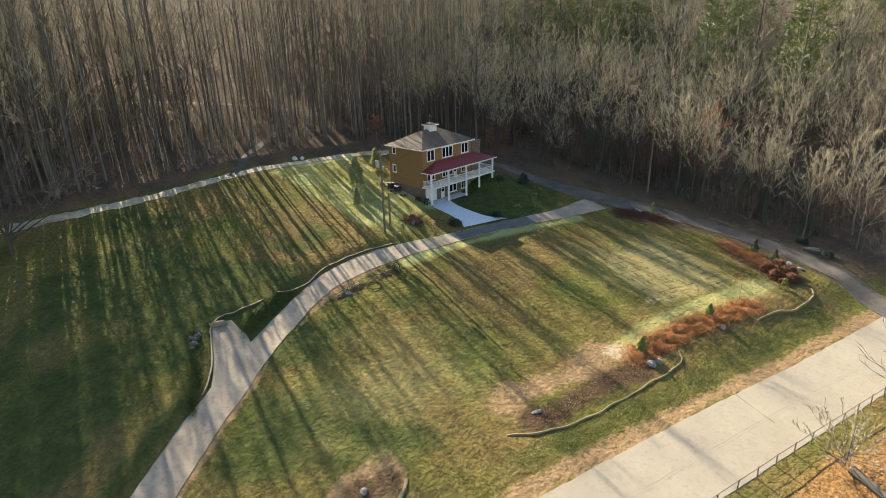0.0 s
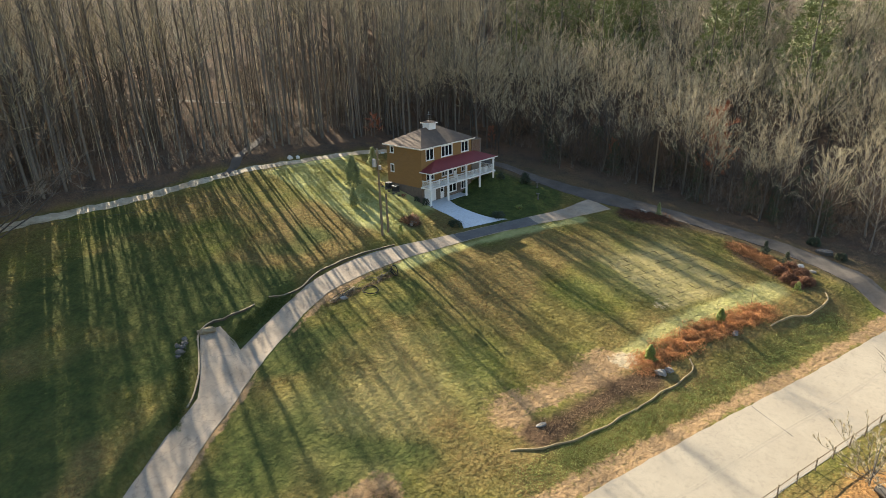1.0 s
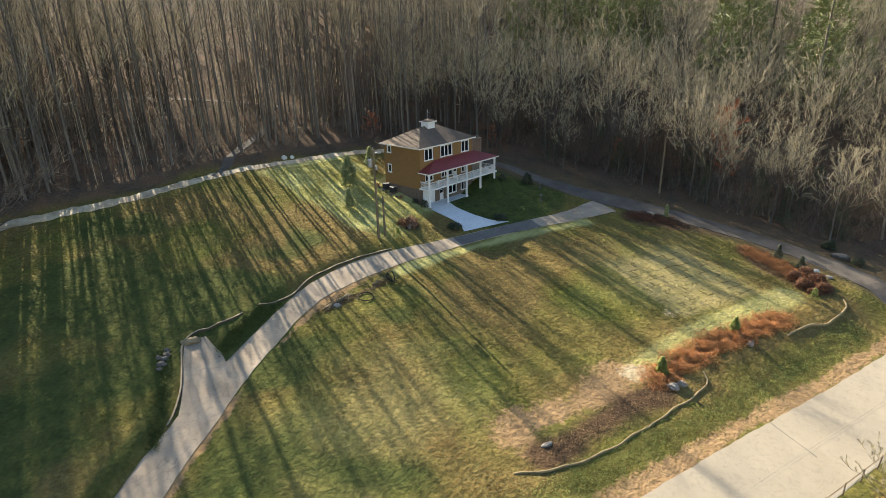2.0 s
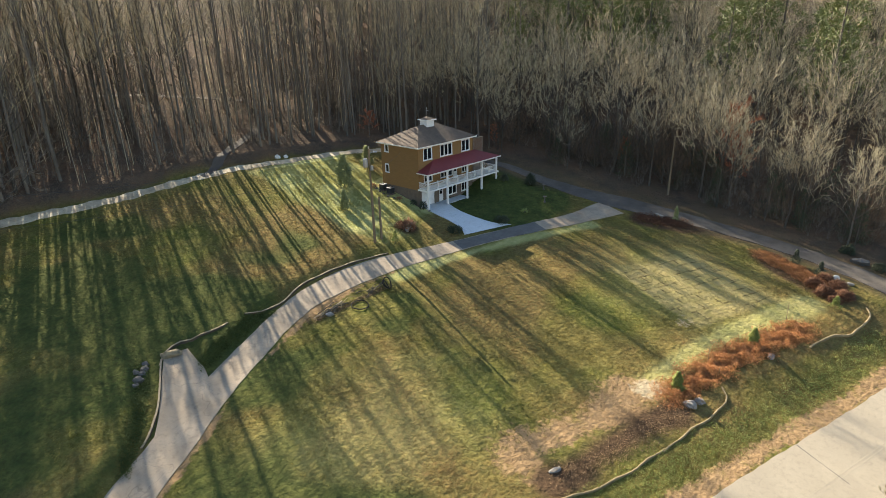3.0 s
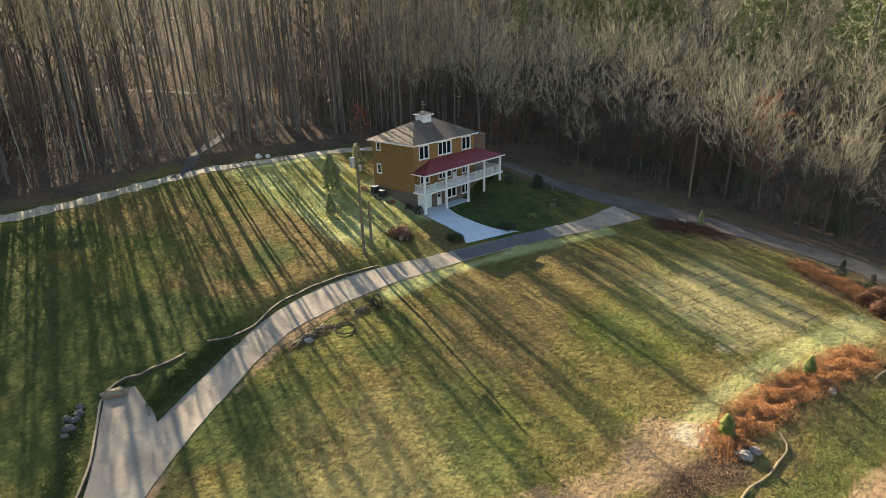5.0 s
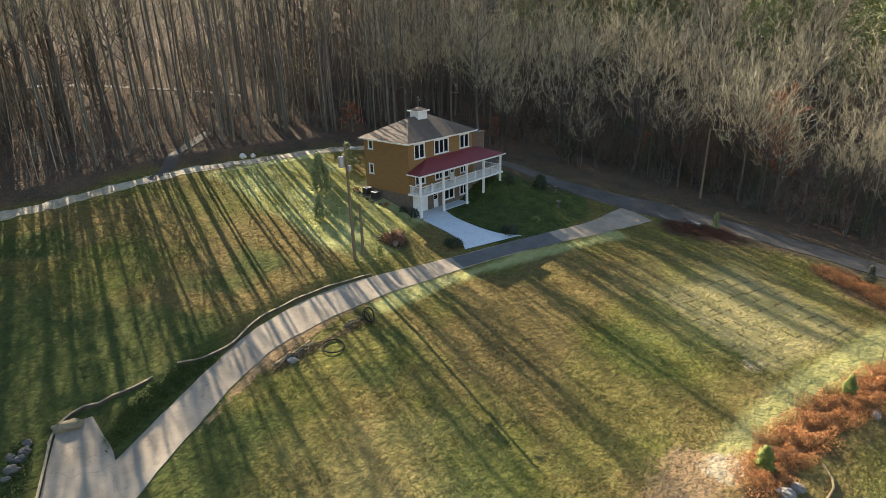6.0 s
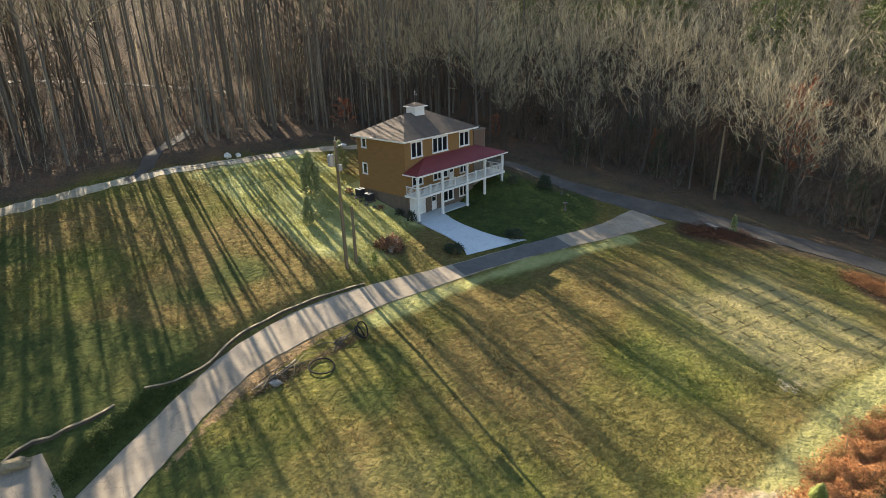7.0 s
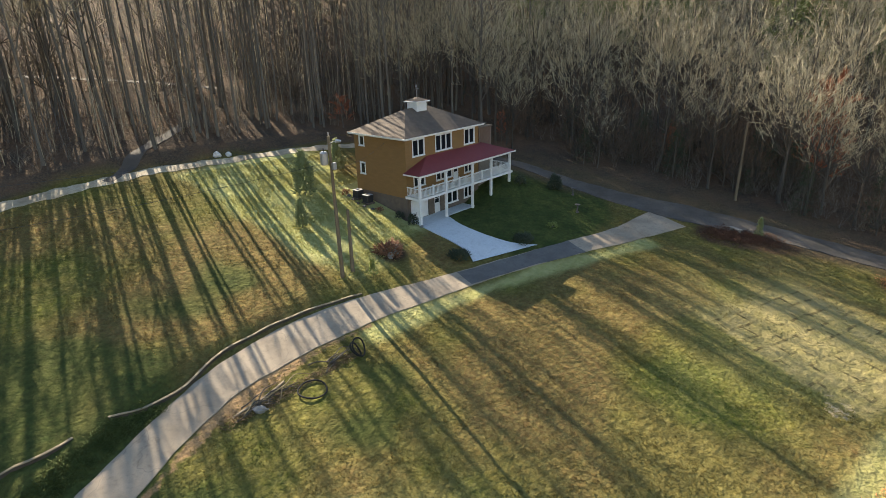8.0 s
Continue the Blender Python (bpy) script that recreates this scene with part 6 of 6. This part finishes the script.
# ---------------------------------------------------------------- utility poles and wires
def utility_pole(at, height, label, lean=(0.0, 0.0), transformer=False, arm=False):
    root = thing("utility_pole", label, "utility pole", "utility poles", (*at, gz(*at)))
    part("pole", Shape().tube([(0, 0, -0.8), (lean[0] * 0.5, lean[1] * 0.5, height / 2), (lean[0], lean[1], height)], [0.17, 0.14, 0.11], 10), M_POLE, root)
    if arm:
        part("insulator", Shape().tube([(lean[0], lean[1], height), (lean[0], lean[1], height + 0.25)], [0.03, 0.05], 6), M_STEEL, root)
        part("bracket", Shape().tube([(lean[0], lean[1], height - 0.5), (lean[0] + 0.45, lean[1] - 0.28, height - 0.35)], 0.03, 6), M_STEEL, root)
        lamp = Shape().tube([(lean[0] + 0.4, lean[1] - 0.25, height - 0.36), (lean[0] + 0.72, lean[1] - 0.45, height - 0.4)], [0.14, 0.08], 8)
        part("lamp_head", lamp, M_STEEL, root, "grey lamp head")
    if transformer:
        x, y, z = lean[0] - 0.33, lean[1] + 0.28, height - 2.0
        part("transformer", Shape().tube([(x, y, z), (x, y, z + 0.05), (x, y, z + 0.85), (x, y, z + 0.95)], [0.20, 0.27, 0.27, 0.18], 14), M_STEEL, root, "grey cylindrical transformer")
        part("bushing", Shape().tube([(x, y, z + 0.95), (x, y, z + 1.2)], [0.05, 0.03], 6), M_DARK, root)
        part("meter_box", Shape().box(lean[0] + 0.1, lean[0] + 0.4, lean[1] - 0.15, lean[1] + 0.1, height - 2.4, height - 1.9, 0.02), M_STEEL, root)
    return root


utility_pole((-12.18, -2.95), 11.3, "tall weathered wooden utility pole with a grey transformer", (-1.08, -1.27), True, True)
utility_pole((-11.05, -2.85), 5.05, "short weathered wooden pole beside the driveway", (0.4, 0.5))
utility_pole((31.7, -19.6), 8.8, "weathered wooden utility pole at the edge of the woods", (0.15, 0.0))


def wire(a, b, sag, label="thin overhead utility wire"):
    n = 24
    pts = [Vector(a).lerp(Vector(b), k / n) - Vector((0, 0, sag * 4 * (k / n) * (1 - k / n))) for k in range(n + 1)]
    return tagged(part("overhead_wire", Shape().tube(pts, 0.010, 4), M_DARK), label, "wire", "overhead wires")


top_a = Vector((-13.24, -4.2, gz(-12.18, -2.95) + 11.1))
wire(top_a, (-62, 14, 12.0), 1.2)
wire(top_a - Vector((0, 0, 1.6)), (-62, 12, 9.6), 1.6)
wire(top_a - Vector((0, 0, 2.2)), (0.0, 4.5, 7.7), 0.4)


# ---------------------------------------------------------------- beyond the road
def fence_post(x, y):
    p = part("fence_post", Shape().tube([(0, 0, -0.4), (0, 0, 1.15)], [0.055, 0.05], 7), M_POLE)
    p.matrix_basis = pose(x, y, gz(x, y), 3 * math.sin(x * 3), 2 * math.cos(x * 2), 0)
    return p


fence = thing("roadside_fence", "weathered post and wire fence along the road", "fence")
fx = [-34 + 2.4 * i for i in range(26)]
fline = [(x, -41.06 - 0.281 * (x + 32.5) - 7.1) for x in fx]
for x, y in fline:
    fence_post(x, y).parent = fence
for h, r, m in ((1.08, 0.035, M_POLE), (0.7, 0.012, M_STEEL), (0.35, 0.012, M_STEEL)):
    part("fence_rail" if r > 0.02 else "fence_wire", Shape().tube([(x, y, gz(x, y) + h + 0.03 * math.sin(x)) for x, y in fline], r, 5), m, fence)
for seed, x, y, tall, wide, low, limbs, subs, twigs, thin, fork, mat, label in (
        (195, -1.4, -58.9, 8.5, 9.5, 0.12, 17, 4, 3, 0.012, 0.12, M_DARKBARK, "bare dark tree with long arching limbs by the road"),
        (196, -16.5, -64.0, 8.0, 7.5, 0.2, 16, 5, 5, 0.014, 0.2, M_DARKBARK, "bare dark tree in the leafy field by the road"),
        (197, -13.6, -56.3, 4.8, 7.2, 0.1, 28, 8, 10, 0.028, 0.08, M_TWIG, "low sprawling bare tree among fallen leaves by the fence")):
    w_, c_ = domed_tree(seed, tall, wide, low, limbs, subs, twigs, thin, fork)
    place_tree("roadside_tree", tri_mesh("trunk", *w_, M_BARK), tri_mesh("crown", *c_, mat), pose(x, y, gz(x, y)), label, "tree", "roadside trees")
log = part("driftwood_log", Shape().tube([(-13.9, -56.8, gz(-13.9, -56.8) + 0.35), (-14.6, -58.0, gz(-14.6, -58) + 0.32), (-16.0, -60.4, gz(-16, -60.4) + 0.25)], [0.36, 0.32, 0.24], 10), M_BARK)
tagged(log, "pale fallen trunk lying in the leafy field", "log", "fallen wood")


# ---------------------------------------------------------------- undergrowth and russet trees in the woods
w_, c_ = bare_tree(90, 8.5, 0.12, 15, 7, 9, 0.45, 1.0, 0.38, 4.0)
RUST = (tri_mesh("trunk", *w_, M_BARK), tri_mesh("crown", *c_, M_TWIG_RED))
for x, y, s in ((40.5, -25.5, 1.5), (38.5, -27.0, 1.1), (36, -10, 0.6), (27, 10, 0.5)):
    place_tree("russet_tree", *RUST, pose(x, y, gz(x, y), 0, 0, x * 30) @ Matrix.Scale(s, 4), "small russet-leaved tree at the edge of the woods", "tree", "russet trees")
place_tree("russet_tree", *RUST, pose(12.6, 26.4, gz(12.6, 26.4)) @ Matrix.Diagonal((0.85, 0.85, 0.52, 1.0)), "low wide russet-leaved tree behind the house", "tree", "russet trees")


w_ = pine(91, 5.0, 300, 0.34, 0.05)
LAUREL = (tri_mesh("trunk", *w_[0], M_BARK), tri_mesh("crown", *w_[1], M_LAUREL))
rl = np.random.default_rng(12)
for i in range(46):
    y = rl.uniform(-48, 6)
    x = float(edge_x(y)) + rl.uniform(1.0, 13)
    if float(line_dist(np.array(x), np.array(y), LANE)) < 5:
        continue
    place_tree("evergreen_bush", *LAUREL, pose(x, y, gz(x, y), 0, 0, 77 * i) @ Matrix.Scale(rl.uniform(0.5, 1.25), 4), "dark green evergreen bush under the bare trees", "bush", "evergreens under the woods")


def undergrowth(name, n, seed, mat, label, region, hgt):
    r = np.random.default_rng(seed)
    P, Q, R = [], [], []
    tries = 0
    while len(P) < n and tries < 40 * n:
        tries += 1
        x, y = region(r)
        if not in_woods(x, y):
            continue
        z = gz(x, y)
        h = hgt * r.uniform(0.4, 1.3)
        for k in range(9):
            d = r.normal(0, 0.33, 3) + np.array([0, 0, 0.9])
            b = np.array([x, y, z - 0.05]) + r.normal(0, 0.12, 3) * [1, 1, 0]
            q = b + d * h
            P.append(b), Q.append(q), R.append(0.016)
            for j in range(3):
                s = b + (q - b) * r.uniform(0.35, 0.9)
                P.append(s), Q.append(s + (d + r.normal(0, 0.5, 3)) * h * 0.35), R.append(0.011)
    V, F = cones(P, Q, np.array(R))
    return tagged(new(name, tri_mesh(name, V, F, mat)), label, "undergrowth", kind="stuff")


undergrowth("undergrowth", 22000, 5, M_BRUSH, "tangled tan brush at the foot of the eastern woods", lambda r: (29 + abs(r.normal(0, 9)) + r.uniform(-1, 14), r.uniform(-56, 10)), 2.6)
undergrowth("undergrowth", 22000, 6, M_BRUSH, "thin grey saplings on the northern hillside", lambda r: (r.uniform(-70, 40), 27 + abs(r.normal(0, 20))), 3.0)


# ---------------------------------------------------------------- grass tufts on the lawn
def turf(name, x, y, lo, hi, seed, label):
    """Tufts of a few broad leaning blades each."""
    r = np.random.default_rng(seed)
    n = len(x)
    base = np.stack([x, y, ground_z(x, y) - 0.015], 1)
    V = []
    for k in range(3):
        a = r.uniform(0, 6.283, n)
        h = r.uniform(lo, hi, n)
        side = np.stack([np.cos(a), np.sin(a), 0 * a], 1) * (h * r.uniform(0.35, 0.75, n))[:, None]
        tip = base + np.stack([r.normal(0, 0.45, n) * h, r.normal(0, 0.45, n) * h, h], 1) + side * r.uniform(-0.6, 0.6, n)[:, None]
        V += [base - side, base + side, tip]
    V = np.stack(V, 1).reshape(-1, 3)
    me = tri_mesh(name, V, np.arange(len(V)).reshape(-1, 3), M_GRASS)
    for m_ in ("dry", "lush_sunlit"):
        at = me.attributes.new(m_, "FLOAT", "POINT")
        at.data.foreach_set("value", np.repeat(mask(m_, x, y), 9).astype(np.float32))
    return tagged(new(name, me), label, "grass", kind="stuff")


def lawn_places(n, seed):
    r = np.random.default_rng(seed)
    x, y = r.uniform(-58, 30, n), r.uniform(-46, 24, n)
    keep = (road_side(x, y) < -1.2) & (line_dist(x, y, DRIVE) > 1.75) & (line_dist(x, y, LANE) > 2.2) & (line_dist(x, y, [(-42, -15), (-38.2, -7)]) > 2.0)
    keep &= ~((x > -0.6) & (x < 15.5) & (y > -0.5) & (y < 10)) & (line_dist(x, y, [(2, 0), (2, -10)]) > 3.2)
    keep &= (line_dist(x, y, [(-26, -36.4), (-14, -39.6)]) > 1.8) & (line_dist(x, y, [(-26.5, -33.8), (-17.5, -36.2), (-13, -36.6)]) > 1.5 + r.normal(0, 0.7, n))
    keep &= (edge_dist(x, y) < -9) & (mask("shaded_fescue", x, y) < 0.5) & (line_dist(x, y, [(-12, -37.3), (-4, -38.6), (6, -41.0), (12, -43.0)]) > 1.4)
    clump = np.sin(x * 1.9 + 2 * np.sin(y * 0.8)) * np.sin(y * 2.3 + np.sin(x * 1.1)) + r.normal(0, 0.9, n)
    keep &= clump > -0.35
    keep &= mask("sod", x, y) < r.uniform(0.3, 1.1, n)
    return x[keep], y[keep]


turf("grass_tufts", *lawn_places(235000, 8), 0.035, 0.085, 21, "tufts of winter grass on the lawn")


def sunny_places(n, seed):
    r = np.random.default_rng(seed)
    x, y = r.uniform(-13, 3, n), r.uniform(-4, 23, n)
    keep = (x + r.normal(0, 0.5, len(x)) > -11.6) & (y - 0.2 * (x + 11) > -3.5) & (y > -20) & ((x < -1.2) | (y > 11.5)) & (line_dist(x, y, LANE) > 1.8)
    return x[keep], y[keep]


turf("sunlit_grass", *sunny_places(36000, 19), 0.05, 0.12, 22, "bright yellow-green tufts of fed lawn")
